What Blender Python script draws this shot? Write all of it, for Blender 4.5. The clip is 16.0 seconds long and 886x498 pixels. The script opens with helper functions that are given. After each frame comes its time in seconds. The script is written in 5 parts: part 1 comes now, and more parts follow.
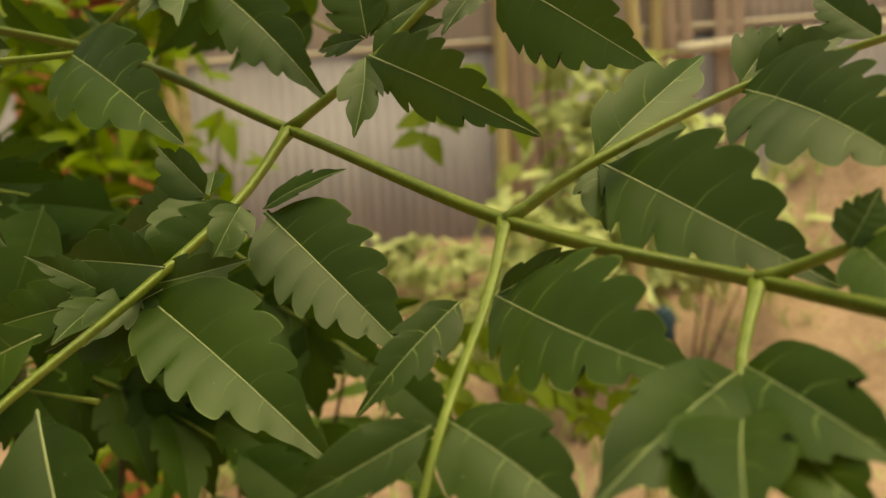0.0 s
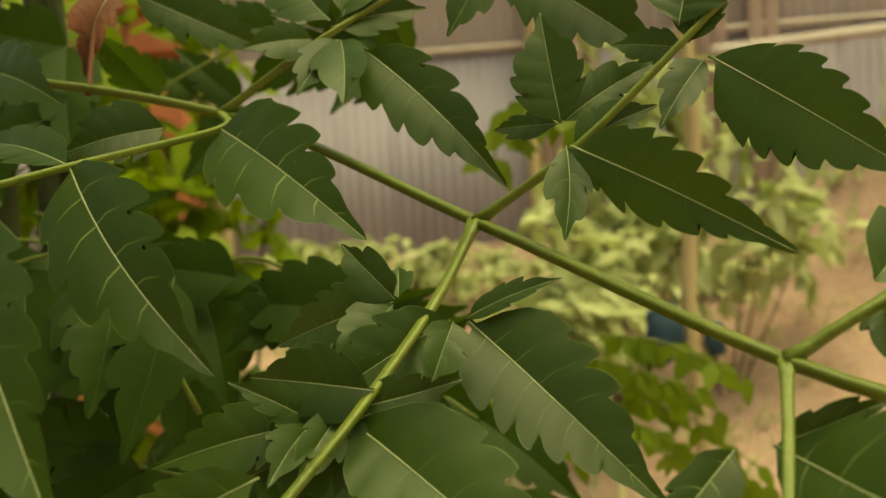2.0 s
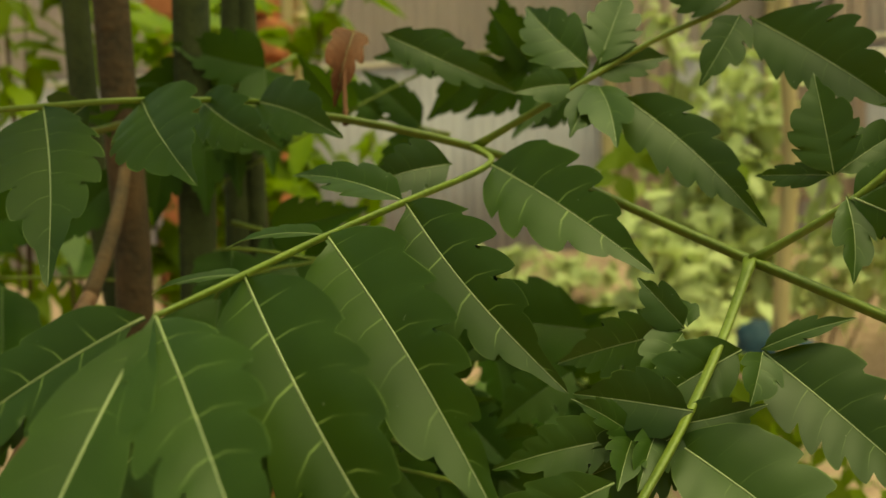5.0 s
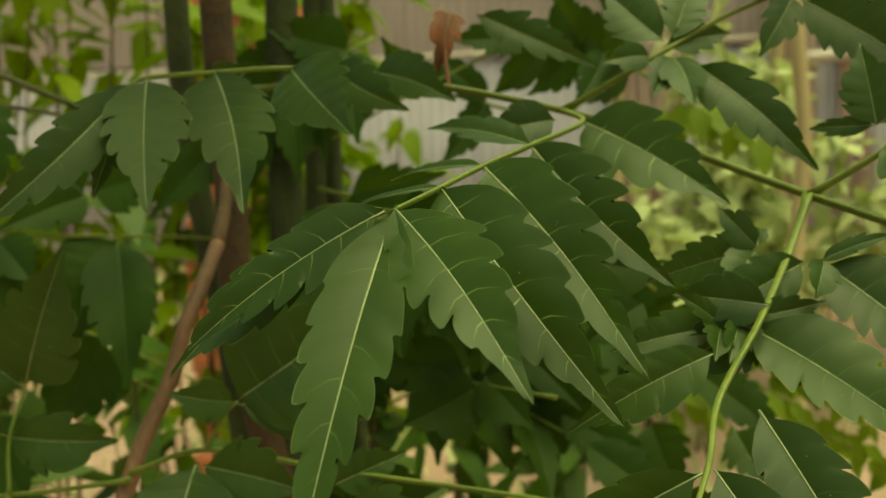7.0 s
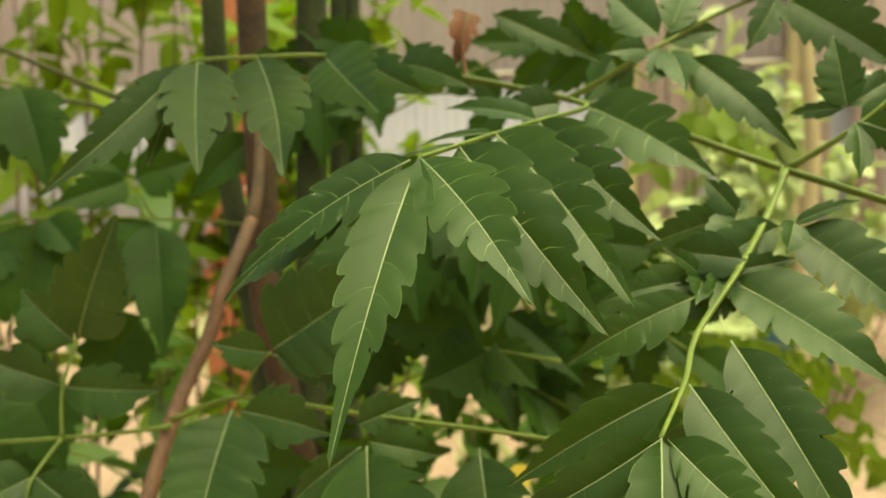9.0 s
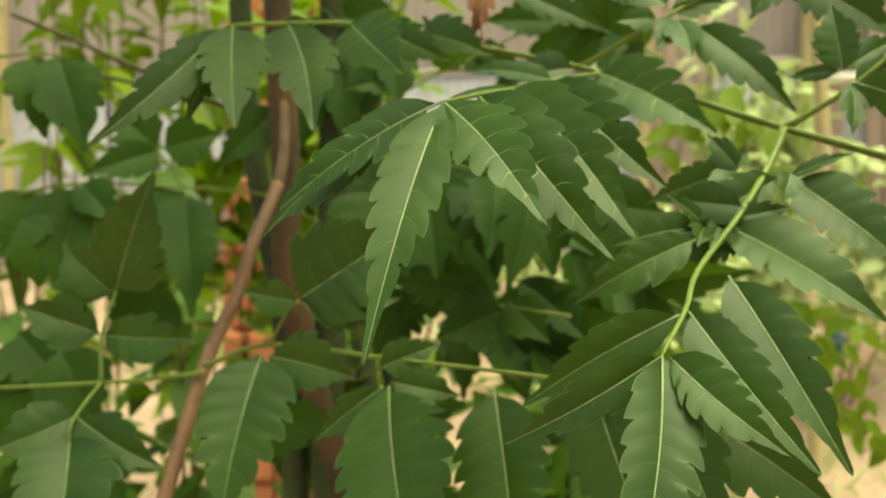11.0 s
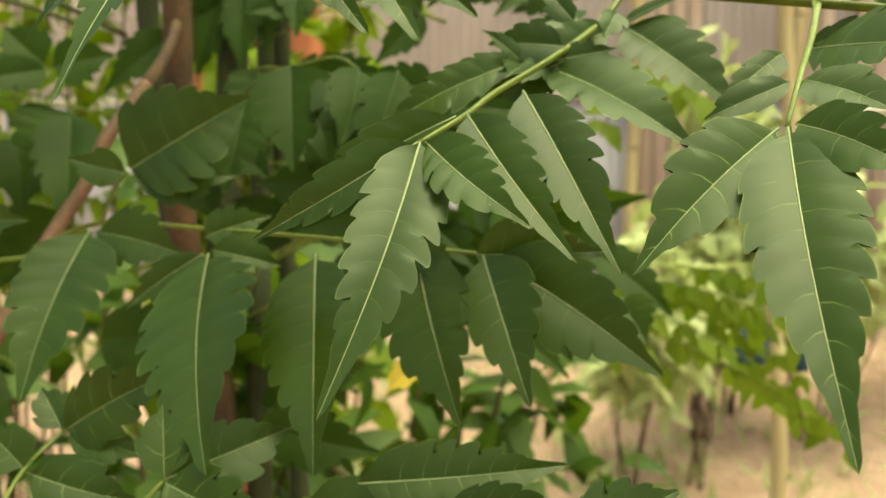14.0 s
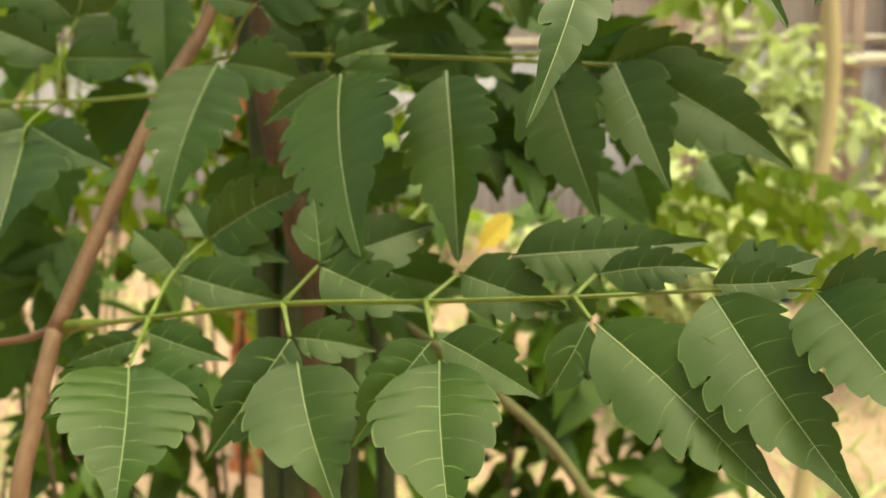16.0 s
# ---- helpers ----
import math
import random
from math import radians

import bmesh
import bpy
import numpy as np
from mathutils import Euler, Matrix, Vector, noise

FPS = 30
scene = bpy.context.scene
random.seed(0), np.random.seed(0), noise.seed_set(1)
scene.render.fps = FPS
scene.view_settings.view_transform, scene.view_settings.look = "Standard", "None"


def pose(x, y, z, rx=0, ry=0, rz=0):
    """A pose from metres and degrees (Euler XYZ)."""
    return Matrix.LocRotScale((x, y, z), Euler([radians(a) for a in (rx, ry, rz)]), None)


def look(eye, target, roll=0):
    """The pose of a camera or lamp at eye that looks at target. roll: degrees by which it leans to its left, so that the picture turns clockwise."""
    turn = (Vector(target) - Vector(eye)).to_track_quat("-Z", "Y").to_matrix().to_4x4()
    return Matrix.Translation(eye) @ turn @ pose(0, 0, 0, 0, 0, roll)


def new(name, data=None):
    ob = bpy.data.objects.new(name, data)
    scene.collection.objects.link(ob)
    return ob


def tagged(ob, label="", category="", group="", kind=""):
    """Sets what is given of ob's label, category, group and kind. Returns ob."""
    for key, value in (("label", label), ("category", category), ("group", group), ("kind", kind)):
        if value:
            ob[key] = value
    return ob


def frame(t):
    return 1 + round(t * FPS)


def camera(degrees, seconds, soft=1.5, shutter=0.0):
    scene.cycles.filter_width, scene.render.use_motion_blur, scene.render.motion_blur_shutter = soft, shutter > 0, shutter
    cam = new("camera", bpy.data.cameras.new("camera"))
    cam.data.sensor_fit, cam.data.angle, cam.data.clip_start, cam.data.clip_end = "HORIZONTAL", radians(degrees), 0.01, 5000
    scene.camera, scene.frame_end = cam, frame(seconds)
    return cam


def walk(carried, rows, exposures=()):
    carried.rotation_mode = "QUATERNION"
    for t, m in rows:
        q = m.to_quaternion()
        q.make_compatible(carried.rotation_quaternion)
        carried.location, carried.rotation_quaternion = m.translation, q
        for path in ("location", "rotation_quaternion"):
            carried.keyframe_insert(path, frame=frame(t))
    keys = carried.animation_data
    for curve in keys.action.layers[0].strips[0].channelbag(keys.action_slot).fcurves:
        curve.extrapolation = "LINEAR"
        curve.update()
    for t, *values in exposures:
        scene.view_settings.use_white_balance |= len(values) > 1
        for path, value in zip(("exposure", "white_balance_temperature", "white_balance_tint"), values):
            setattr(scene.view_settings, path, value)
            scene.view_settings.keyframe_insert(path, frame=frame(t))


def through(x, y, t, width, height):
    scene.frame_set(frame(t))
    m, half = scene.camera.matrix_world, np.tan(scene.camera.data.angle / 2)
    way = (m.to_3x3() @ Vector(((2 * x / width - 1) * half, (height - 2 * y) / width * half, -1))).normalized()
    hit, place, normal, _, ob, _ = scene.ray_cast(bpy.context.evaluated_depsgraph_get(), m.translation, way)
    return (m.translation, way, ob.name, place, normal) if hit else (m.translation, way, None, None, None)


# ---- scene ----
cam = camera(51.86, 16.0)
PATH = [
    (0, (0.0000, 0.0000, 0.8000), (-0.0000, 0.9962, 0.7129), -3.61),
    (0.5, (-0.0020, 0.0078, 0.8006), (-0.0280, 1.0036, 0.7136), -3.67),
    (1, (-0.0128, 0.0057, 0.8082), (-0.0114, 1.0018, 0.7200), -3.96),
    (1.5, (-0.0206, 0.0109, 0.8117), (-0.0423, 1.0068, 0.7242), -3.37),
    (2, (-0.0282, 0.0132, 0.8176), (-0.0526, 1.0092, 0.7318), -3.82),
    (2.5, (-0.0324, 0.0140, 0.8203), (-0.0599, 1.0095, 0.7301), -4.21),
    (3, (-0.0374, 0.0153, 0.8223), (-0.0733, 1.0108, 0.7353), -3.92),
    (3.5, (-0.0459, 0.0154, 0.8250), (-0.0877, 1.0113, 0.7456), -3.48),
    (4, (-0.0550, 0.0095, 0.8292), (-0.1133, 1.0047, 0.7504), -3.16),
    (4.5, (-0.0600, 0.0026, 0.8296), (-0.1425, 0.9963, 0.7536), -2.17),
    (5, (-0.0679, -0.0075, 0.8264), (-0.1566, 0.9854, 0.7467), -2.09),
    (5.2, (-0.0730, -0.0133, 0.8282), (-0.1501, 0.9798, 0.7400), -2.69),
    (7.3, (-0.0905, -0.0531, 0.8104), (-0.1841, 0.9391, 0.7278), -1.87),
    (7.5, (-0.0904, -0.0550, 0.8062), (-0.1852, 0.9378, 0.7328), -1.72),
    (8, (-0.0903, -0.0625, 0.8049), (-0.1973, 0.9297, 0.7409), -1.27),
    (8.5, (-0.0888, -0.0667, 0.8044), (-0.1909, 0.9262, 0.7425), -1.02),
    (8.7, (-0.0887, -0.0707, 0.8044), (-0.1926, 0.9221, 0.7438), -1.00),
    (10.8, (-0.0917, -0.0944, 0.7975), (-0.2006, 0.8972, 0.7286), -1.19),
    (11, (-0.0893, -0.0939, 0.7926), (-0.2072, 0.8971, 0.7301), -0.63),
    (11.5, (-0.0860, -0.1003, 0.7825), (-0.2067, 0.8899, 0.7122), -0.29),
    (12, (-0.0790, -0.0979, 0.7676), (-0.1995, 0.8934, 0.7130), 0.03),
    (12.5, (-0.0671, -0.0915, 0.7577), (-0.1860, 0.9002, 0.7095), 0.58),
    (13, (-0.0554, -0.0856, 0.7499), (-0.1679, 0.9072, 0.7080), 0.72),
    (13.5, (-0.0452, -0.0799, 0.7522), (-0.1549, 0.9134, 0.7136), 0.39),
    (14, (-0.0448, -0.0758, 0.7453), (-0.1620, 0.9171, 0.7240), 0.91),
    (14.5, (-0.0466, -0.0795, 0.7367), (-0.1699, 0.9127, 0.7211), 0.87),
    (15, (-0.0558, -0.0861, 0.7242), (-0.1806, 0.9057, 0.6984), 1.49),
    (15.5, (-0.0633, -0.0908, 0.7163), (-0.1868, 0.9002, 0.6664), 1.15),
    (16, (-0.0716, -0.0924, 0.7075), (-0.2053, 0.8962, 0.6387), 1.17),
]
EXPOSURES = [
    (0.0, 0.42, 13500, -19), (2.5, 0.46, 13500, -27), (4.0, 0.34, 13500, -38), (5.0, 0.36, 13500, -38), (7.5, 0.42, 12400, -40), (8.0, 0.48, 11900, -40),
    (8.7, 1.10, 9900, -30), (11.0, 1.25, 9300, -35), (11.5, 1.27, 9300, -25), (12.0, 1.25, 9300, -28), (13.0, 1.25, 9300, -31), (14.0, 1.27, 9300, -26), (16.0, 1.38, 9200, -25),
]
walk(cam, [(t, look(eye, target, roll)) for t, eye, target, roll in PATH], EXPOSURES)
cam.data.dof.use_dof = True
cam.data.dof.focus_distance = 0.145
cam.data.dof.aperture_fstop = 27.0

# ---- daylight ----
world = bpy.data.worlds.new("sky")
scene.world = world
world.use_nodes = True
wn = world.node_tree
sky = wn.nodes.new("ShaderNodeTexSky")
sky.sky_type = "NISHITA"
sky.sun_disc = False
sky.air_density, sky.dust_density = 1.0, 7.0
sky.sun_elevation, sky.sun_rotation = radians(74.8), radians(113)
bg = wn.nodes["Background"]
bg.inputs["Strength"].default_value = 0.15
wn.links.new(sky.outputs[0], bg.inputs[0])
sun = new("sun", bpy.data.lights.new("sun", "SUN"))
sun.data.energy, sun.data.angle, sun.data.color = 1.4, radians(60), (1.0, 0.95, 0.85)
sun.matrix_world = look((0.6, -0.25, 2.4), (0, 0, 0))


# ---- materials ----
def material(name, build):
    m = bpy.data.materials.new(name)
    m.use_nodes = True
    nt = m.node_tree
    build(nt, nt.nodes["Principled BSDF"], nt.nodes["Material Output"])
    return m


def node(nt, kind, **values):
    n = nt.nodes.new(kind)
    for k, v in values.items():
        n.inputs[k.replace("_", " ")].default_value = v
    return n


def math_node(nt, op, a, b=None):
    n = nt.nodes.new("ShaderNodeMath")
    n.operation = op
    for i, v in enumerate((a, b)):
        if v is None:
            continue
        if isinstance(v, (int, float)):
            n.inputs[i].default_value = v
        else:
            nt.links.new(v, n.inputs[i])
    return n.outputs[0]


def blend(nt, factor, a, b):
    n = nt.nodes.new("ShaderNodeMix")
    n.data_type = "RGBA"
    for sock, v in ((n.inputs[0], factor), (n.inputs[6], a), (n.inputs[7], b)):
        if isinstance(v, (int, float)):
            sock.default_value = v
        elif isinstance(v, tuple):
            sock.default_value = (*v, 1)
        else:
            nt.links.new(v, sock)
    return n.outputs[2]


def noise_node(nt, scale, detail=3.0, vector=None):
    n = node(nt, "ShaderNodeTexNoise", Scale=scale, Detail=detail)
    if vector is None:
        co = nt.nodes.new("ShaderNodeTexCoord")
        vector = co.outputs["Object"]
    nt.links.new(vector, n.inputs["Vector"])
    return n.outputs["Fac"]


def bump(nt, height, distance, strength, shader):
    n = node(nt, "ShaderNodeBump", Strength=strength, Distance=distance)
    nt.links.new(height, n.inputs["Height"])
    nt.links.new(n.outputs[0], shader.inputs["Normal"])


def ramp(nt, factor, lo, hi):
    n = nt.nodes.new("ShaderNodeMapRange")
    n.inputs["From Min"].default_value, n.inputs["From Max"].default_value = lo, hi
    nt.links.new(factor, n.inputs["Value"])
    return n.outputs[0]


def foliage(name, dark, light, vein, gloss=0.42, veined=True, through=0.16, sheen=0.28, veins=0.45):
    def build(nt, p, out):
        info = nt.nodes.new("ShaderNodeObjectInfo")
        island = nt.nodes.new("ShaderNodeNewGeometry")
        co = nt.nodes.new("ShaderNodeTexCoord")
        mottled = ramp(nt, noise_node(nt, 55.0, 4.0, co.outputs["Object"]), 0.3, 0.7)
        varied = math_node(nt, "FRACT", math_node(nt, "ADD", info.outputs["Random"], island.outputs["Random Per Island"] if not veined else 0.0))
        tone = math_node(nt, "ADD", math_node(nt, "MULTIPLY", mottled, 0.40), math_node(nt, "ADD", math_node(nt, "MULTIPLY", varied, 0.33), 0.06))
        color = blend(nt, tone, dark, light)
        if veined:
            uv = nt.nodes.new("ShaderNodeUVMap")
            sep = nt.nodes.new("ShaderNodeSeparateXYZ")
            nt.links.new(uv.outputs[0], sep.inputs[0])
            off = math_node(nt, "ABSOLUTE", math_node(nt, "SUBTRACT", math_node(nt, "FRACT", sep.outputs[1]), 0.5))
            line = ramp(nt, off, 0.030, 0.012)
            faded = math_node(nt, "MULTIPLY", line, ramp(nt, sep.outputs[0], 0.78, 0.12))
            broken = math_node(nt, "MULTIPLY", faded, ramp(nt, noise_node(nt, 140.0, 2.0, co.outputs["Object"]), 0.36, 0.52))
            shown = ramp(nt, math_node(nt, "FRACT", math_node(nt, "MULTIPLY", info.outputs["Random"], 7.3)), -0.45, 1.4)
            color = blend(nt, math_node(nt, "MULTIPLY", math_node(nt, "MULTIPLY", broken, shown), veins), color, vein)
            # highlight along the curled leaf edge, painted as a broken pale margin
            rim_light = math_node(nt, "MULTIPLY", ramp(nt, sep.outputs[0], 0.965, 0.992), ramp(nt, noise_node(nt, 120.0, 2.0, co.outputs["Object"]), 0.42, 0.62))
            color = blend(nt, math_node(nt, "MULTIPLY", rim_light, 0.5), color, vein)
            speck = ramp(nt, noise_node(nt, 900.0, 1.0, co.outputs["Object"]), 0.80, 0.83)
            color = blend(nt, math_node(nt, "MULTIPLY", speck, 0.35), color, (0.35, 0.36, 0.25))
            quilt = math_node(nt, "SUBTRACT", math_node(nt, "MULTIPLY", mottled, 0.35), math_node(nt, "MULTIPLY", ramp(nt, off, 0.30, 0.0), 0.5))
            bump(nt, quilt, 0.0004, 0.12, p)
        nt.links.new(color, p.inputs["Base Color"])
        p.inputs["Roughness"].default_value = gloss
        p.inputs["Specular IOR Level"].default_value = sheen
        tr = node(nt, "ShaderNodeBsdfTranslucent")
        nt.links.new(blend(nt, 0.55, color, (0.16, 0.26, 0.02)), tr.inputs["Color"])
        mix = nt.nodes.new("ShaderNodeMixShader")
        mix.inputs[0].default_value = through
        nt.links.new(p.outputs[0], mix.inputs[1])
        nt.links.new(tr.outputs[0], mix.inputs[2])
        nt.links.new(mix.outputs[0], out.inputs["Surface"])
    return material(name, build)


def plain(name, dark, light, scale, rough, relief=0.0, metal=0.0, stretch=None):
    def build(nt, p, out):
        co = nt.nodes.new("ShaderNodeTexCoord")
        vec = co.outputs["Object"]
        if stretch:
            mp = nt.nodes.new("ShaderNodeMapping")
            mp.inputs["Scale"].default_value = stretch
            nt.links.new(vec, mp.inputs["Vector"])
            vec = mp.outputs[0]
        big = ramp(nt, noise_node(nt, scale, 5.0, vec), 0.3, 0.7)
        fine = ramp(nt, noise_node(nt, scale * 9, 4.0, vec), 0.3, 0.7)
        tone = math_node(nt, "ADD", math_node(nt, "MULTIPLY", big, 0.65), math_node(nt, "MULTIPLY", fine, 0.35))
        nt.links.new(blend(nt, tone, dark, light), p.inputs["Base Color"])
        p.inputs["Roughness"].default_value, p.inputs["Metallic"].default_value = rough, metal
        if relief:
            bump(nt, tone, relief, 0.7, p)
    return material(name, build)


LEAF = foliage("leaf", (0.010, 0.024, 0.002), (0.040, 0.075, 0.009), (0.19, 0.25, 0.08), 0.44)
LEAF_NEAR = foliage("leaf_near", (0.010, 0.024, 0.002), (0.040, 0.075, 0.009), (0.19, 0.25, 0.08), 0.44, veins=1.1)
# back leaves: the shade inside the crown is put into a darker leaf colour
LEAF_SHADED = foliage("leaf_shaded", (0.007, 0.021, 0.002), (0.031, 0.066, 0.009), (0.05, 0.09, 0.018), 0.55, True, 0.26, 0.13)
LEAF_FAR = foliage("leaf_far", (0.020, 0.050, 0.005), (0.07, 0.12, 0.010), (0.16, 0.24, 0.07), 0.5, False, 0.3)
# pale yellow-green leaves, with strong sunlight put into the base colour
LEAF_PALE_SUNLIT = foliage("leaf_pale_sunlit", (0.38, 0.43, 0.19), (0.65, 0.66, 0.40), (0.2, 0.28, 0.09), 0.55, False, 0.4)
RIB = plain("midrib", (0.18, 0.21, 0.095), (0.26, 0.29, 0.145), 60.0, 0.45)
# darker midrib copy that carries the same crown shade
RIB_SHADED = plain("midrib_shaded", (0.035, 0.06, 0.010), (0.06, 0.09, 0.018), 60.0, 0.5)
STALK_DARK = plain("stalk_olive", (0.052, 0.074, 0.004), (0.110, 0.138, 0.010), 70.0, 0.5, 0.0004)
STALK = plain("stalk", (0.074, 0.102, 0.010), (0.150, 0.188, 0.026), 70.0, 0.5, 0.0004, 0.0, (1, 1, 1))
RED_STEM = plain("red_stem", (0.066, 0.031, 0.016), (0.172, 0.074, 0.042), 60.0, 0.7, 0.0010, 0.0, (1, 1, 0.45))
PINK_STEM = plain("pink_stem", (0.10, 0.050, 0.029), (0.225, 0.120, 0.074), 50.0, 0.7, 0.0008, 0.0, (1, 1, 0.45))
TWIG = plain("olive_twig", (0.065, 0.055, 0.016), (0.14, 0.115, 0.045), 60.0, 0.75, 0.0006)
BARK_DARK = plain("bark_dark", (0.010, 0.015, 0.003), (0.042, 0.050, 0.013), 50.0, 0.95, 0.0012)
BARK_BROWN = plain("bark_brown", (0.019, 0.012, 0.006), (0.090, 0.044, 0.021), 45.0, 0.95, 0.0015)
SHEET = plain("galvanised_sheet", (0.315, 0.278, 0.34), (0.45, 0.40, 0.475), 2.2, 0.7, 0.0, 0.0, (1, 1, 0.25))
# lighter colour for the upper row of sheets
SHEET_UPPER = plain("upper_sheet", (0.50, 0.475, 0.56), (0.68, 0.64, 0.74), 2.2, 0.5, 0.0, 0.15, (1, 1, 0.25))
BAMBOO = plain("bamboo", (0.30, 0.22, 0.12), (0.45, 0.35, 0.20), 14.0, 0.55, 0.001, 0.0, (1, 1, 0.2))
PALE_WOOD = plain("pale_wood", (0.45, 0.38, 0.34), (0.62, 0.54, 0.50), 14.0, 0.7, 0.001, 0.0, (0.2, 1, 1))
BRICK = plain("brick", (0.30, 0.085, 0.04), (0.48, 0.16, 0.08), 12.0, 0.85, 0.003)
SHEET_RUST = plain("rusty_sheet", (0.26, 0.165, 0.14), (0.48, 0.36, 0.34), 3.0, 0.7, 0.0, 0.1, (1, 1, 0.3))
BLUE = plain("blue_cloth", (0.003, 0.016, 0.035), (0.008, 0.05, 0.09), 40.0, 0.7, 0.002)
# bough and sprig leaves: the glow of backlight is painted into these brighter greens
LEAF_BOUGH_LIT = foliage("leaf_bough_lit", (0.07, 0.12, 0.007), (0.22, 0.28, 0.028), (0.2, 0.28, 0.09), 0.5, False, 0.4)
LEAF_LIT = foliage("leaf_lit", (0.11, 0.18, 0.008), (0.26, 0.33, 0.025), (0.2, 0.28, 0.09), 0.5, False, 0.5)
BARK_GREEN = plain("bark_green", (0.022, 0.026, 0.006), (0.055, 0.050, 0.016), 60.0, 0.8, 0.0006)
DRY = plain("dry_leaf", (0.050, 0.013, 0.004), (0.13, 0.034, 0.010), 60.0, 0.8, 0.001)
YELLOW = plain("yellow_leaf", (0.40, 0.28, 0.03), (0.55, 0.40, 0.06), 50.0, 0.6)
EARTH = plain("earth", (0.17, 0.100, 0.076), (0.42, 0.275, 0.222), 6.0, 0.95, 0.01)


# ---- building blocks ----
def part(name, bm, mat, parent=None, label="", smooth=True):
    me = bpy.data.meshes.new(name)
    bm.to_mesh(me)
    bm.free()
    for f in me.polygons:
        f.use_smooth = smooth
    for m in (mat if isinstance(mat, (list, tuple)) else (mat,)):
        me.materials.append(m)
    ob = new(name, me)
    if parent is not None:
        ob.parent = parent
        if parent.type == "EMPTY":
            ob.matrix_parent_inverse = Matrix.Translation(-parent.location)
    if label:
        ob["label"] = label
    return ob


def curve_points(points, steps):
    """A smooth line through the points."""
    p = [Vector(q) for q in points]
    p = [2 * p[0] - p[1], *p, 2 * p[-1] - p[-2]]
    out = []
    for a, b, c, d in zip(p, p[1:], p[2:], p[3:]):
        for i in range(steps):
            t = i / steps
            out.append(0.5 * (2 * b + (c - a) * t + (2 * a - 5 * b + 4 * c - d) * t * t + (3 * b - a - 3 * c + d) * t ** 3))
    return [*out, p[-2]]


def tube(bm, line, r0, r1, sides=8, groove=0.0, index=0, flare=0.0):
    rings, n = [], len(line)
    side = Vector((0.3, 0.2, 0.93))
    for i, q in enumerate(line):
        way = (line[min(i + 1, n - 1)] - line[max(i - 1, 0)]).normalized()
        u = way.cross(side).normalized()
        v = way.cross(u)
        r = (r0 + (r1 - r0) * i / (n - 1)) * (1 + flare * math.exp(-1.3 * i))
        ring = []
        for k in range(sides):
            a = 2 * math.pi * k / sides
            g = r * (1 + groove * math.cos(3 * a + 0.4))
            ring.append(bm.verts.new(q + g * (math.cos(a) * u + math.sin(a) * v)))
        rings.append(ring)
    for a, b in zip(rings, rings[1:]):
        for k in range(sides):
            bm.faces.new((a[k], a[(k + 1) % sides], b[(k + 1) % sides], b[k])).material_index = index
    for ring, flip in ((rings[0], 1), (rings[-1], -1)):
        bm.faces.new(ring[::-flip] if flip == 1 else ring).material_index = index


def stalk(parent, points, r0, r1, mat=None, name="leaf_stalk", steps=6, sides=15, groove=0.14, label=""):
    bm = bmesh.new()
    tube(bm, curve_points(points, steps), r0, r1, sides, groove, 0, 0.5 if groove > 0.05 else 0.0)
    return part(name, bm, mat or STALK, parent, label)


OUTLINE = ((0.0, 0.05), (0.05, 0.40), (0.12, 0.74), (0.20, 0.94), (0.29, 1.0), (0.40, 0.97), (0.52, 0.83), (0.64, 0.59), (0.75, 0.36), (0.85, 0.19), (0.93, 0.12), (0.975, 0.08), (1.0, 0.0))


def half_width(s):
    """How wide one half of a leaflet is at s of its length: broad near the base, drawn out to a narrow tip."""
    s = max(0.0, min(1.0, s))
    for (a, u), (b, v) in zip(OUTLINE, OUTLINE[1:]):
        if s <= b:
            return u + (v - u) * (s - a) / (b - a)
    return 0.0


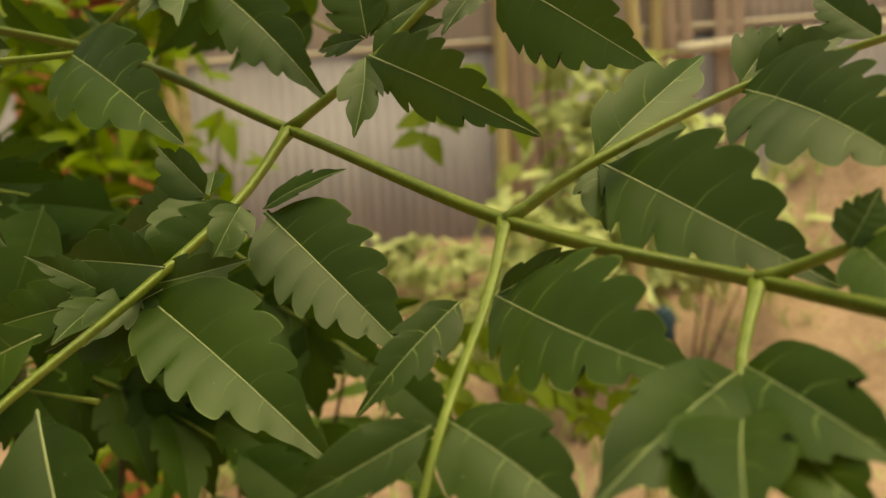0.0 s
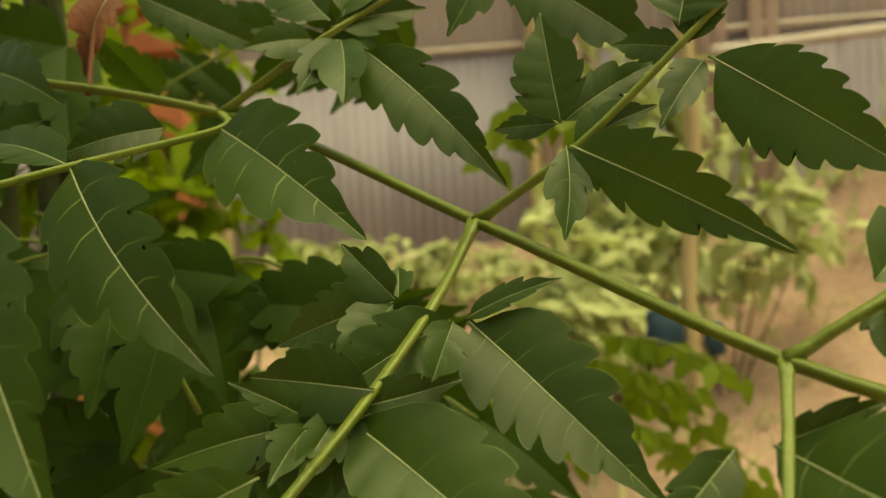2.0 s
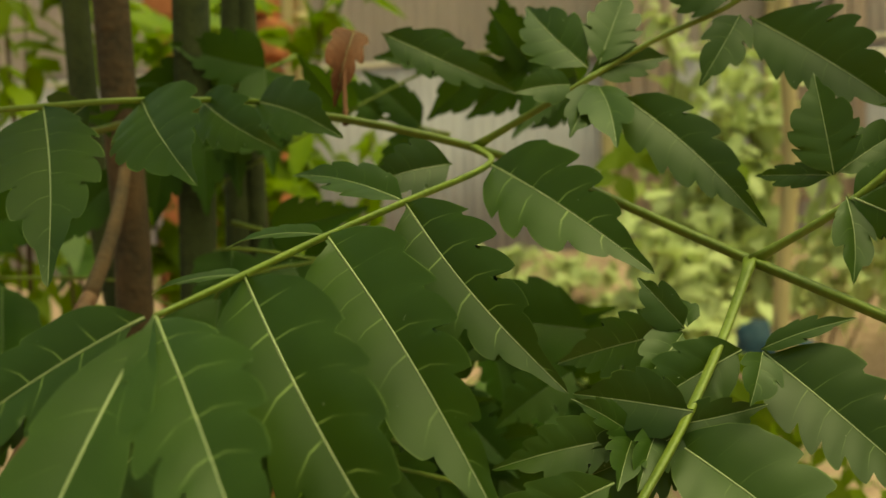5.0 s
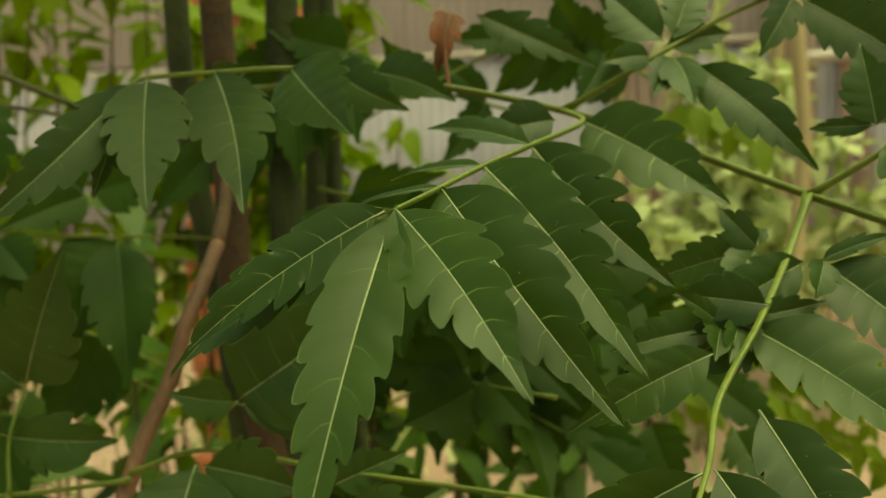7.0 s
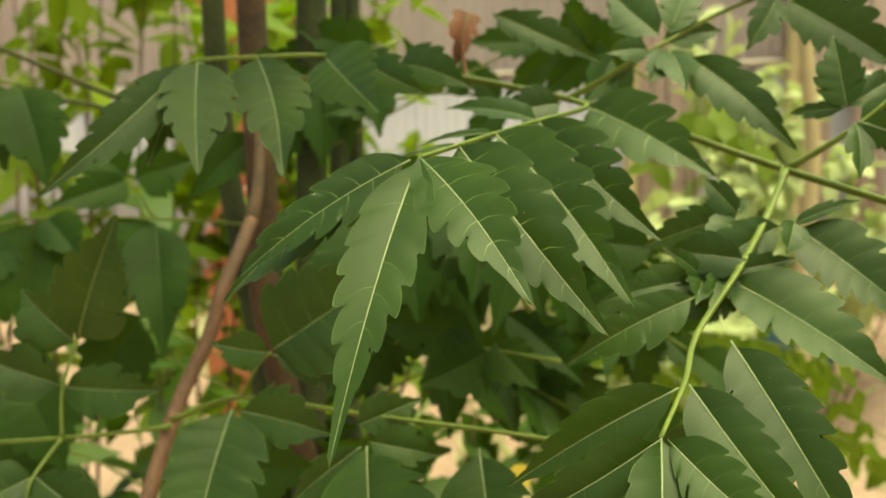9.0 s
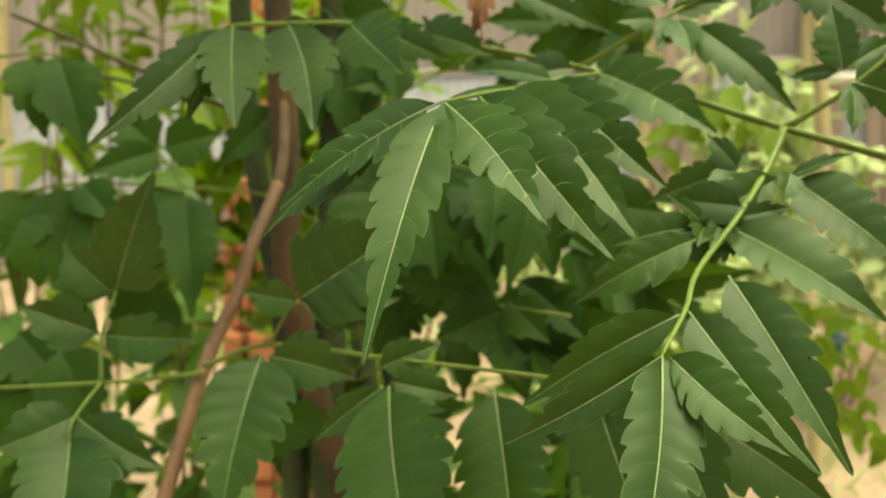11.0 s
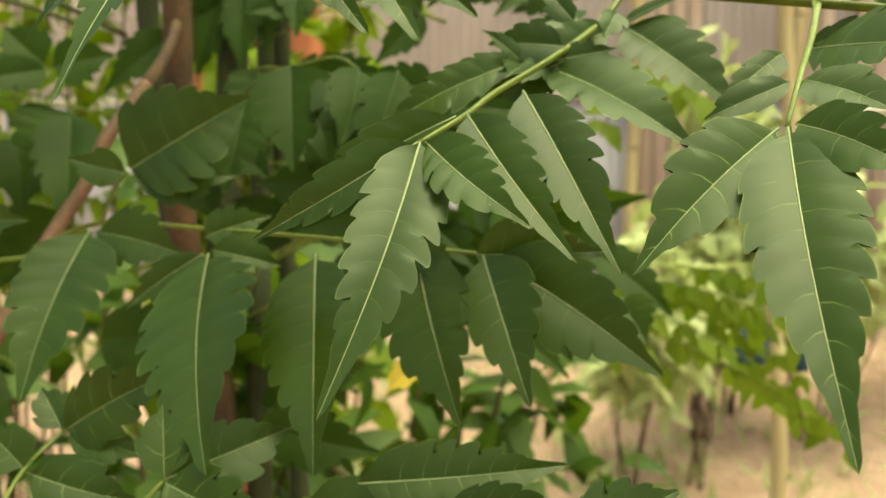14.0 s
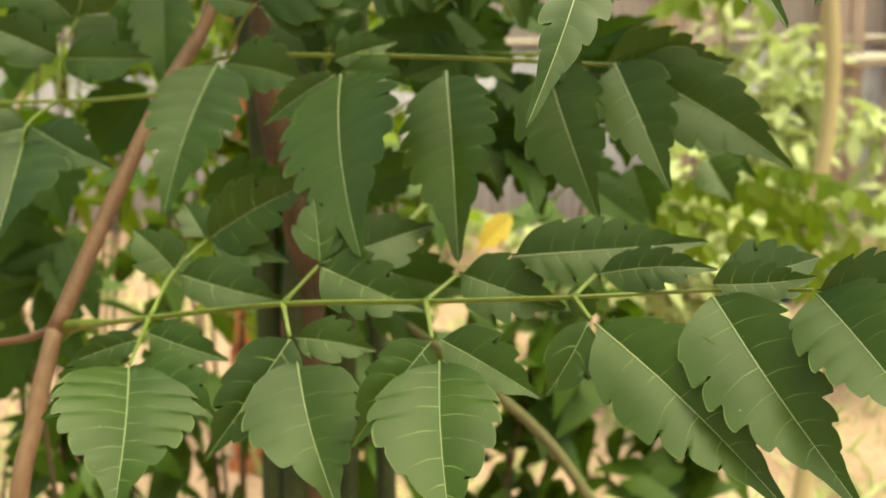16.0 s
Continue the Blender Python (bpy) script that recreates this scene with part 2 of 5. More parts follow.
def leaflet(parent, base, tip, width, normal=(0, -1, 0.2), teeth=8, cut=0.18, arch=0.35, fold=0.42, twist=0.0, skew=0.0, mat=None, seed=0, rib_size=1.0, tail=1.0, bare_base=1.0):
    """A lobed leaflet from base to tip, with its upper face towards normal; tail below 1 makes the tip blunter."""
    rnd = random.Random(hash((round(base[0] * 1e5), round(tip[2] * 1e5), seed)))
    base, tip = Vector(base), Vector(tip)
    length = (tip - base).length
    y = (tip - base).normalized()
    x = y.cross(Vector(normal)).normalized()
    z = x.cross(y)
    teeth = max(3, teeth - 2)
    per = 9
    rows = teeth * per + 1
    phases = {-1: rnd.random(), 1: rnd.random()}
    bm = bmesh.new()
    uv = bm.loops.layers.uv.new("vein")
    deep = {sgn: [rnd.uniform(0.5, 1.35) for _ in range(teeth + 3)] for sgn in (-1, 1)}
    sway = {sgn: (rnd.uniform(0.0, 0.30), rnd.uniform(0, 6.3)) for sgn in (-1, 1)}
    broad = rnd.uniform(-0.10, 0.10)
    start = {-1: rnd.uniform(0.0, 0.05), 1: rnd.uniform(0.0, 0.05)}
    curl = rnd.uniform(-0.2, 0.25)
    blunt = rnd.uniform(-0.12, 0.28)
    bare = {sgn: rnd.uniform(0.05, 0.24) * bare_base for sgn in (-1, 1)}
    ruffle = rnd.uniform(0.001, 0.006)
    grid, rib, info, other = [], [], {}, {}
    ang, py, pz = -arch / 2, 0.0, 0.0
    spine = []
    for i in range(rows):
        s = i / (rows - 1)
        spine.append((s, py, pz, ang))
        step = 1 / (rows - 1)
        a = -arch / 2 + arch * (s + step / 2)
        py, pz, ang = py + math.cos(a) * step, pz - math.sin(a) * step, -arch / 2 + arch * (s + step)
    k = 1 / py
    wob, dip = rnd.uniform(-1, 1) * 0.09, rnd.uniform(-0.03, 0.03)

    def count(sgn, s):
        return teeth * s ** 0.90 + phases[sgn] + sway[sgn][0] * math.sin(7 * s + sway[sgn][1])

    for s, py, pz, ang in spine:
        row = {}
        tw = twist * s
        bend = wob * math.sin(math.pi * s) + skew * s * (1 - s)
        for sgn in (-1, 1):
            h = 0.53 * width * half_width(1 - (1 - max(0.0, s - start[sgn]) / (1 - start[sgn])) ** (1 / tail)) * (1 + sgn * broad) * min(1.0, max(s, 0.02) / 0.29) ** blunt
            if s == 1:
                h = 0.0
            whole = count(sgn, s)
            p, tooth = whole % 1.0, max(0, min(teeth + 2, int(whole)))
            rise = 0.78
            q = p / rise if p < rise else (1 - p) / (1 - rise)
            lobe = 1 - (1 - math.sin(math.pi / 2 * q) ** (0.48 if p < rise else 0.75)) * deep[sgn][tooth]
            bite = cut * min(1, max(0, (s - bare[sgn]) / 0.12)) * min(1, max(0, 0.90 - s) * 4.0)
            edge = 1 - bite * (1 - lobe) * 1.75
            for c in ((0,) if sgn == -1 else ()) + (0.28, 0.62, 1.0):
                hx = h * c * (edge if c == 1 else 1 - (1 - edge) * 0.25 * c)
                zz = fold * hx - (1.05 * fold + 0.4 * curl) * hx * hx / max(width, 1e-6) + dip * width * c * math.sin(8 * s + 2 * sgn)
                zz += ruffle * width * c * math.cos(2 * math.pi * (whole - 0.35 * c)) * min(1, 6 * s) * min(1, 4 * (1 - s))
                cx, cz = sgn * hx * math.cos(tw), zz + sgn * hx * math.sin(tw)
                fwd = 0.0
                if c == 1:
                    fwd = 0.42 * lobe * bite / max(cut, 1e-6) * length / teeth
                elif c == 0.62:
                    fwd = 0.16 * bite / max(cut, 1e-6) * length / teeth
                cy = py * k * length + fwd
                zc = pz * k * length + cz * math.cos(ang)
                v = bm.verts.new(base + x * (cx + bend * length * 0.35) + y * cy + z * zc)
                row[sgn * c if c else 0] = v
                info[v] = (c, whole - 0.35 * c)
        other[row[0]] = count(1, s)
        grid.append(row)
        rib.append(row[0].co + z * 0.0)
    keys = (-1.0, -0.62, -0.28, 0, 0.28, 0.62, 1.0)
    for a, b in zip(grid, grid[1:]):
        for u, w in zip(keys, keys[1:]):
            f = bm.faces.new((a[u], a[w], b[w], b[u]))
            f.material_index = 0
            sgn = 1 if u >= 0 else -1
            for loop in f.loops:
                c, vv = info[loop.vert]
                if c == 0 and sgn == 1:
                    vv = other[loop.vert]
                loop[uv].uv = (c, vv)
    for a, b in zip(grid, grid[1:]):
        bm.edges.get((a[0], b[0])).smooth = False
    # the raised midrib
    tube(bm, rib[:: 3], min(0.00025, length * 0.0052) * rib_size, 0.00005 * rib_size, 5, 0.0, 1)
    bm.normal_update()
    return part("leaflet", bm, [mat or LEAF, RIB_SHADED if mat is LEAF_SHADED else RIB], parent)


def thing(name, place, label, category, group="", kind=""):
    ob = tagged(new(name), label, category, group, kind)
    ob.location = place or (0, 0, 0)
    return ob


# ---- ground, fence and the yard behind ----
def slope(y, x=0.0):
    """The height of the earth: a gentle rise, with a mound of soil on one side."""
    heap = 0.60 * math.exp(-((x - 1.3) / 0.55) ** 2 - ((y - 2.35) / 0.5) ** 2)
    return 0.52 - 0.18 * (3.2 - max(0.1, min(3.3, y))) + heap


def make_ground():
    bm = bmesh.new()
    xs = [-400, -60, -15, -6] + [-4 + 0.16 * i for i in range(51)] + [6, 15, 60, 400]
    ys = [-300, -40, -8, -3] + [-1 + 0.14 * i for i in range(37)] + [6, 12, 60, 400]
    rows = [[bm.verts.new((x, y, slope(y, x) + 0.05 * noise.noise((x * 1.7, y * 1.7, 0)) + 0.02 * noise.noise((x * 7, y * 7, 3)))) for x in xs] for y in ys]
    for a, b in zip(rows, rows[1:]):
        for i in range(len(xs) - 1):
            bm.faces.new((a[i], a[i + 1], b[i + 1], b[i]))
    return tagged(part("ground", bm, EARTH), "dry sandy earth rising to a fence", "ground", kind="structure")


make_ground()


def sheet_mesh(w, h, pitch, depth, cols):
    """One corrugated sheet, with its thickness."""
    bm = bmesh.new()
    sides = []
    for off in (0.0, 0.0012):
        lo = [bm.verts.new((w * i / cols, off + depth * math.sin(2 * math.pi * w * i / cols / pitch), 0)) for i in range(cols + 1)]
        hi = [bm.verts.new((v.co.x, v.co.y, h)) for v in lo]
        sides.append((lo, hi))
        for i in range(cols):
            bm.faces.new((lo[i], lo[i + 1], hi[i + 1], hi[i]) if off == 0 else (hi[i], hi[i + 1], lo[i + 1], lo[i]))
    (a, b), (c, d) = sides
    for i in range(cols):
        bm.faces.new((b[i], b[i + 1], d[i + 1], d[i]))
        bm.faces.new((a[i + 1], a[i], c[i], c[i + 1]))
    return bm


def pole(name, a, b, r, parent, mat, knots=0.0):
    line = [Vector(a).lerp(Vector(b), i / 40) + Vector((0.006 * math.sin(i * 0.4 + a[0] * 9), 0, 0)) for i in range(41)]
    bm = bmesh.new()
    tube(bm, line, r, r * 0.9, 10)
    if knots:
        for k in range(3, 40, 7):
            tube(bm, [line[k] + Vector((0, 0, d)) if abs(b[2] - a[2]) > abs(b[0] - a[0]) else line[k] + Vector((d, 0, 0)) for d in (-0.006, 0, 0.006)], r * knots, r * knots, 10)
    return part(name, bm, mat, parent)


def make_fence():
    fence = tagged(new("wall_fence"), "corrugated metal sheets on bamboo posts and rails", "fence", kind="structure")
    lower = sheet_mesh(0.82, 0.84, 0.038, 0.0035, 110)
    upper = sheet_mesh(0.82, 1.7, 0.038, 0.0035, 110)
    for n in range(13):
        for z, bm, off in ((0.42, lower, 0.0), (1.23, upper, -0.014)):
            ob = part("sheet", bm.copy(), SHEET if z < 1 else SHEET_UPPER, fence)
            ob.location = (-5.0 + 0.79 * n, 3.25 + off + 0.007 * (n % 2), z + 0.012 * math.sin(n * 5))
    plank = bmesh.new()
    bmesh.ops.create_cube(plank, size=1.0)
    bmesh.ops.scale(plank, vec=(0.05, 0.02, 1.6), verts=plank.verts)
    bmesh.ops.bevel(plank, geom=plank.edges, offset=0.004, segments=1, affect="EDGES")
    for x, z in ((0.275, 1.44), (0.328, 1.47), (0.385, 1.43), (0.44, 1.46), (0.83, 1.48), (0.885, 1.5), (1.01, 1.42), (1.065, 1.45)):
        ob = part("plank", plank.copy(), SHEET_RUST, fence, "weathered brown plank")
        ob.location = (x, 3.205, z)
    for x in (-3.4, -2.15, -0.87, 0.23, 0.77, 1.9, 3.2):
        pole("post", (x, 3.17, 0.4), (x + 0.02, 3.17, 3.0), 0.024, fence, BAMBOO, 1.12)
    for z in (1.22, 2.3):
        pole("rail", (-5, 3.205, z - 0.05), (5.2, 3.205, z + 0.07), 0.010, fence, PALE_WOOD, 1.15)
    pole("rail", (0.84, 3.16, 1.155), (2.6, 3.16, 1.265), 0.021, fence, PALE_WOOD, 1.15)
    return fence


make_fence()


def make_bricks():
    wall = thing("brick_pillar", None, "slender stack of red clay bricks behind shrubs", "pillar")
    bm = bmesh.new()
    bmesh.ops.create_cube(bm, size=1.0)
    bmesh.ops.scale(bm, vec=(0.20, 0.095, 0.062), verts=bm.verts)
    bmesh.ops.bevel(bm, geom=bm.edges, offset=0.006, segments=1, affect="EDGES")
    me = bpy.data.meshes.new("brick")
    bm.to_mesh(me)
    bm.free()
    me.materials.append(BRICK)
    rnd = random.Random(5)
    for row in range(20):
        ob = new("brick", me)
        ob.parent = wall
        ob.matrix_world = pose(-0.55 + rnd.uniform(-0.012, 0.012), 1.45 + rnd.uniform(-0.012, 0.012), 0.395 + 0.066 * row - 0.20, 0, 0, rnd.uniform(-4, 4))


make_bricks()


def make_prop():
    prop = thing("bamboo_pole", None, "pale yellow bamboo pole beside red bricks", "pole")
    pole("pole", (-0.422, 1.47, 0.1), (-0.41, 1.47, 1.75), 0.013, prop, BAMBOO, 1.15)


make_prop()


def make_stake():
    stake = thing("garden_stake", None, "thin bamboo stake with blue cloth tied round", "stake")
    pole("pole", (0.235, 1.10, 0.1), (0.245, 1.10, 1.08), 0.010, stake, BAMBOO)
    for x, z, w, h in ((0.203, 0.608, 0.023, 0.036), (0.264, 0.596, 0.013, 0.022)):
        bm = bmesh.new()
        bmesh.ops.create_icosphere(bm, subdivisions=3, radius=1.0)
        for v in bm.verts:
            v.co = Vector((v.co.x * w, v.co.y * w * 0.8, v.co.z * h)) * (1 + 0.35 * noise.noise(v.co * 2.2 + Vector((x * 50, 0, 0))))
            v.co += Vector((x, 1.095, z))
        part("cloth", bm, BLUE, stake, "crumpled blue cloth")


make_stake()


def blade(bm, base, way, normal, length, width, bend):
    """One small bent leaf."""
    x = way.cross(normal).normalized()
    z = x.cross(way)
    rows = []
    for s, h in ((0, 0.08), (0.3, 1.0), (0.65, 0.72), (1, 0.04)):
        c = base + way * (s * length) - z * (bend * s * s * length)
        rows.append((bm.verts.new(c - x * (h * width / 2) + z * 0.06 * width * h), bm.verts.new(c), bm.verts.new(c + x * (h * width / 2) + z * 0.06 * width * h)))
    for a, b in zip(rows, rows[1:]):
        bm.faces.new((a[0], a[1], b[1], b[0]))
        bm.faces.new((a[1], a[2], b[2], b[1]))


def shrub(center, size, count, leaf, mat, seed, label, name="shrub", drop=1.0, category="shrub", stems=7, group=""):
    rnd = random.Random(seed)
    c = Vector(center)
    foot = Vector((c.x, c.y, slope(c.y, c.x) - 0.04))
    ob = thing(name, foot, label, category, group)
    tips = []
    for i in range(stems):
        a = rnd.uniform(0, 6.28)
        end = c + Vector((math.cos(a) * size[0] * rnd.uniform(0.3, 1), math.sin(a) * size[1] * rnd.uniform(0.3, 1), size[2] * rnd.uniform(-0.6, 1)))
        mid = foot.lerp(end, 0.55) + Vector((rnd.uniform(-0.05, 0.05), rnd.uniform(-0.05, 0.05), 0.05))
        line = curve_points([foot + Vector((rnd.uniform(-0.02, 0.02), rnd.uniform(-0.02, 0.02), 0)), mid, end], 8)
        twig = bmesh.new()
        tube(twig, line, 0.0029, 0.0010, 6)
        part("stem", twig, BARK_BROWN, ob)
        tips.append(line)
    bm = bmesh.new()
    for n in range(count):
        line = rnd.choice(tips)
        p = line[min(len(line) - 1, int(len(line) * rnd.uniform(0.45, 1.0)))] + Vector((rnd.gauss(0, 0.35) * size[0] * 0.45, rnd.gauss(0, 0.35) * size[1] * 0.45, rnd.gauss(0, 0.35) * size[2] * 0.4))
        way = Vector((rnd.uniform(-1, 1), rnd.uniform(-1, 1), rnd.uniform(-0.9, 0.4) * drop)).normalized()
        nor = Vector((rnd.uniform(-0.7, 0.7), rnd.uniform(-1.0, 0.4), 1)).normalized()
        l = leaf * rnd.uniform(0.6, 1.2)
        blade(bm, p, way, nor, l, l * rnd.uniform(0.38, 0.5), rnd.uniform(0.1, 0.5))
    part("foliage", bm, mat, ob)
    return ob


shrub((0.35, 2.0, 1.0), (0.13, 0.14, 0.15), 300, 0.085, LEAF_PALE_SUNLIT, 1, "pale yellow-green shrub in front of the fence")
shrub((0.501, 1.9, 0.755), (0.22, 0.2, 0.11), 340, 0.08, LEAF_PALE_SUNLIT, 2, "pale leafy shrub beside a bamboo post")
shrub((0.242, 1.7, 0.719), (0.22, 0.2, 0.12), 200, 0.07, LEAF_PALE_SUNLIT, 3, "low pale shrub on the earth bank", stems=4)
shrub((0.11, 1.7, 0.619), (0.28, 0.2, 0.15), 280, 0.07, LEAF_PALE_SUNLIT, 4, "low sunlit shrub before the metal fence", stems=4)
shrub((0.277, 1.9, 0.975), (0.10, 0.1, 0.2), 190, 0.07, LEAF_PALE_SUNLIT, 5, "tall pale sprigs before the metal fence")
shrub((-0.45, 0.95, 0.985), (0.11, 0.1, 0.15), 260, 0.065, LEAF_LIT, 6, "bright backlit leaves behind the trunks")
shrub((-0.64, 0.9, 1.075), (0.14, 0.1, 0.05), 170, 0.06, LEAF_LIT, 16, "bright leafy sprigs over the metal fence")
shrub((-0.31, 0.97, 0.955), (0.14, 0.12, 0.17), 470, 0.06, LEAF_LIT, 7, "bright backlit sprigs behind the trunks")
shrub((-0.392, 0.55, 0.749), (0.14, 0.08, 0.1), 90, 0.055, LEAF_FAR, 9, "green shrub with broad leaves in shade", stems=3)
shrub((-0.403, 0.5, 0.675), (0.13, 0.06, 0.06), 70, 0.05, LEAF_FAR, 10, "green undergrowth in the shade of the trunks", stems=3)
shrub((-0.286, 0.55, 0.692), (0.12, 0.06, 0.05), 70, 0.05, LEAF_FAR, 11, "green undergrowth at the foot of the trunks", stems=3)
shrub((-0.153, 0.55, 0.696), (0.12, 0.06, 0.05), 150, 0.055, LEAF_FAR, 12, "dense green undergrowth beside the bough", stems=3)
shrub((-0.434, 0.5, 0.53), (0.1, 0.06, 0.05), 80, 0.05, LEAF_FAR, 13, "dark green weeds on bare earth", stems=3)

shrub((-0.11, 0.56, 0.60), (0.11, 0.07, 0.06), 210, 0.05, LEAF_FAR, 14, "green weeds on the tan earth", stems=4)
shrub((-0.03, 0.62, 0.585), (0.08, 0.07, 0.05), 90, 0.05, LEAF_FAR, 15, "small green weed beside the bough", stems=3)

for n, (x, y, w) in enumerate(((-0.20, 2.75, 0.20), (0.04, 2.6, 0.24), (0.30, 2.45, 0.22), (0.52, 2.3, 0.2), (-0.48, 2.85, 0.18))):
    shrub((x, y, slope(y, x) + 0.10), (w, 0.14, 0.07), 240, 0.055, LEAF_PALE_SUNLIT, 20 + n, "low pale weeds at the foot of the fence", name="weed_clump", category="weeds", stems=4, group="weeds along the fence")


def spray(parent, base, tip, pairs, leaf, mat, seed):
    """A hanging leaf with paired leaflets."""
    rnd = random.Random(seed)
    a, b = Vector(base), Vector(tip)
    line = curve_points([a, a.lerp(b, 0.5) + Vector((0, 0, 0.08 * (b - a).length)), b], 8)
    bm = bmesh.new()
    tube(bm, line, 0.0007, 0.0004, 6)
    part("leaf_stalk", bm, STALK, parent)
    bm = bmesh.new()
    for i in range(pairs + 1):
        p = line[int((len(line) - 1) * (0.15 + 0.85 * i / pairs))]
        for sgn in ((-1, 1) if i < pairs else (0,)):
            out = (b - a).normalized() * 0.45 + Vector((0.5 * sgn, -0.2 * sgn, -0.75 - 0.2 * sgn)) + Vector([rnd.gauss(0, 0.2) for _ in range(3)])
            l = leaf * rnd.uniform(0.75, 1.15)
            blade(bm, p, out.normalized(), Vector((rnd.gauss(0, 0.3), -1, 0.4)).normalized(), l, l * 0.55, 0.15)
    return part("leaf_spray", bm, mat, parent)


def make_tufts():
    rnd = random.Random(9)
    bm = bmesh.new()
    for n in range(900):
        x, y = rnd.uniform(-1.4, 1.8), rnd.uniform(0.5, 3.1)
        for k in range(10):
            p = Vector((x + rnd.gauss(0, 0.03), y + rnd.gauss(0, 0.03), slope(y, x) - 0.01))
            way = Vector((rnd.gauss(0, 0.5), rnd.gauss(0, 0.5), 1)).normalized()
            l = rnd.uniform(0.03, 0.07) * (1.25 if noise.noise((x * 2.3, y * 2.3, 5)) > 0 else 0.8)
            blade(bm, p, way, Vector((rnd.gauss(0, 1), rnd.gauss(0, 1), 0.2)).normalized(), l, l * 0.13, 0.5)
    tagged(part("grass", bm, LEAF_PALE_SUNLIT), "sparse weeds and grass on dry earth", "grass", kind="stuff")


make_tufts()


# ---- the sapling ----
tree = thing("chinaberry_sapling", (-0.19, 0.31, 0), "young chinaberry with toothed compound leaves on earth", "tree")

# the long leaf that reaches out towards the camera
main_stalk = stalk(tree, [(-0.2164, 0.2889, 0.8444), (-0.1463, 0.2312, 0.8468), (-0.0792, 0.2126, 0.8331), (-0.0261, 0.1644, 0.8088), (0.0085, 0.1191, 0.7928), (0.0343, 0.0987, 0.7858), (0.0399, 0.0819, 0.7848), (0.0435, 0.0687, 0.7847)], 0.00105, 0.00082, sides=18, mat=STALK_DARK)
# first pinna, drooping to the near side
pinna = stalk(tree, [(-0.0792, 0.2126, 0.8331), (-0.0749, 0.1931, 0.8287), (-0.0890, 0.1548, 0.8221), (-0.0987, 0.1332, 0.8178), (-0.1053, 0.1109, 0.8142), (-0.1113, 0.0954, 0.8112)], 0.00076, 0.00042)
leaflet(pinna, (-0.1113, 0.0954, 0.8112), (-0.1210, 0.0553, 0.7628), 0.0140, (-0.18, -0.97, 0.10), teeth=11, arch=0.5, fold=0.2, cut=0.24, mat=LEAF_NEAR)
leaflet(pinna, (-0.1113, 0.0954, 0.8112), (-0.0898, 0.0657, 0.7862), 0.0155, (0.30, -0.95, -0.10), teeth=9, fold=0.34, cut=0.24, mat=LEAF_NEAR)
leaflet(pinna, (-0.1053, 0.1109, 0.8142), (-0.0767, 0.0813, 0.7786), 0.0180, (0.22, -0.97, -0.12), teeth=10, fold=0.34, cut=0.24, mat=LEAF_NEAR)
leaflet(pinna, (-0.0987, 0.1332, 0.8178), (-0.0705, 0.1010, 0.7812), 0.0196, (0.20, -0.97, -0.10), teeth=10, fold=0.34, cut=0.24, mat=LEAF_NEAR)
leaflet(pinna, (-0.0890, 0.1548, 0.8221), (-0.0615, 0.1290, 0.7925), 0.0188, (0.05, -1.00, 0.03), teeth=9, cut=0.24, mat=LEAF_NEAR)
leaflet(pinna, (-0.0749, 0.1931, 0.8287), (-0.0436, 0.1607, 0.8067), 0.0210, (-0.04, -0.96, 0.28), teeth=8, cut=0.24, mat=LEAF_NEAR)
leaflet(pinna, (-0.1133, 0.0968, 0.8109), (-0.1468, 0.0932, 0.7888), 0.0120, (0.16, -0.74, 0.65), teeth=9, mat=LEAF_NEAR)
leaflet(pinna, (-0.1219, 0.0973, 0.8058), (-0.1534, 0.1015, 0.7824), 0.0123, (0.18, -0.72, 0.67), teeth=9, mat=LEAF_NEAR)
leaflet(pinna, (-0.1053, 0.1109, 0.8142), (-0.1259, 0.1284, 0.8097), 0.0037, (0.21, -0.57, 0.80))
leaflet(pinna, (-0.0987, 0.1332, 0.8178), (-0.1199, 0.1477, 0.8153), 0.0042, (0.17, -0.60, 0.78))
leaflet(pinna, (-0.0890, 0.1548, 0.8221), (-0.1150, 0.1764, 0.8277), 0.0097, (0.15, -0.76, 0.63))
leaflet(pinna, (-0.0824, 0.1832, 0.8289), (-0.1006, 0.1773, 0.8249), 0.0118, (0.12, -0.96, 0.24))
# first pinna, far side
pinna = stalk(tree, [(-0.0792, 0.2126, 0.8331), (-0.0577, 0.2008, 0.8440), (-0.0384, 0.2037, 0.8547), (-0.0216, 0.2009, 0.8614), (-0.0119, 0.1966, 0.8684)], 0.00082, 0.0005)
leaflet(pinna, (-0.0456, 0.1949, 0.8422), (-0.0195, 0.1769, 0.8134), 0.0148, (-0.14, -0.96, 0.25), teeth=9, cut=0.24)
leaflet(pinna, (-0.0505, 0.1993, 0.8451), (-0.0485, 0.1797, 0.8302), 0.0114, (-0.05, -0.98, 0.20), teeth=5, cut=0.24)
leaflet(pinna, (-0.0511, 0.1992, 0.8452), (-0.0581, 0.1847, 0.8328), 0.0090, (-0.02, -0.98, 0.20), teeth=5, cut=0.24)
leaflet(pinna, (-0.1039, 0.2355, 0.8648), (-0.0672, 0.2302, 0.8463), 0.0127, (0.04, -0.99, 0.13), teeth=9, cut=0.24)
leaflet(pinna, (-0.0564, 0.2008, 0.8458), (-0.0697, 0.1933, 0.8438), 0.0084, (-0.02, -0.99, 0.16), teeth=6)
leaflet(pinna, (-0.0526, 0.2010, 0.8481), (-0.0325, 0.2099, 0.8520), 0.0086, (-0.12, -0.98, 0.14), teeth=6)
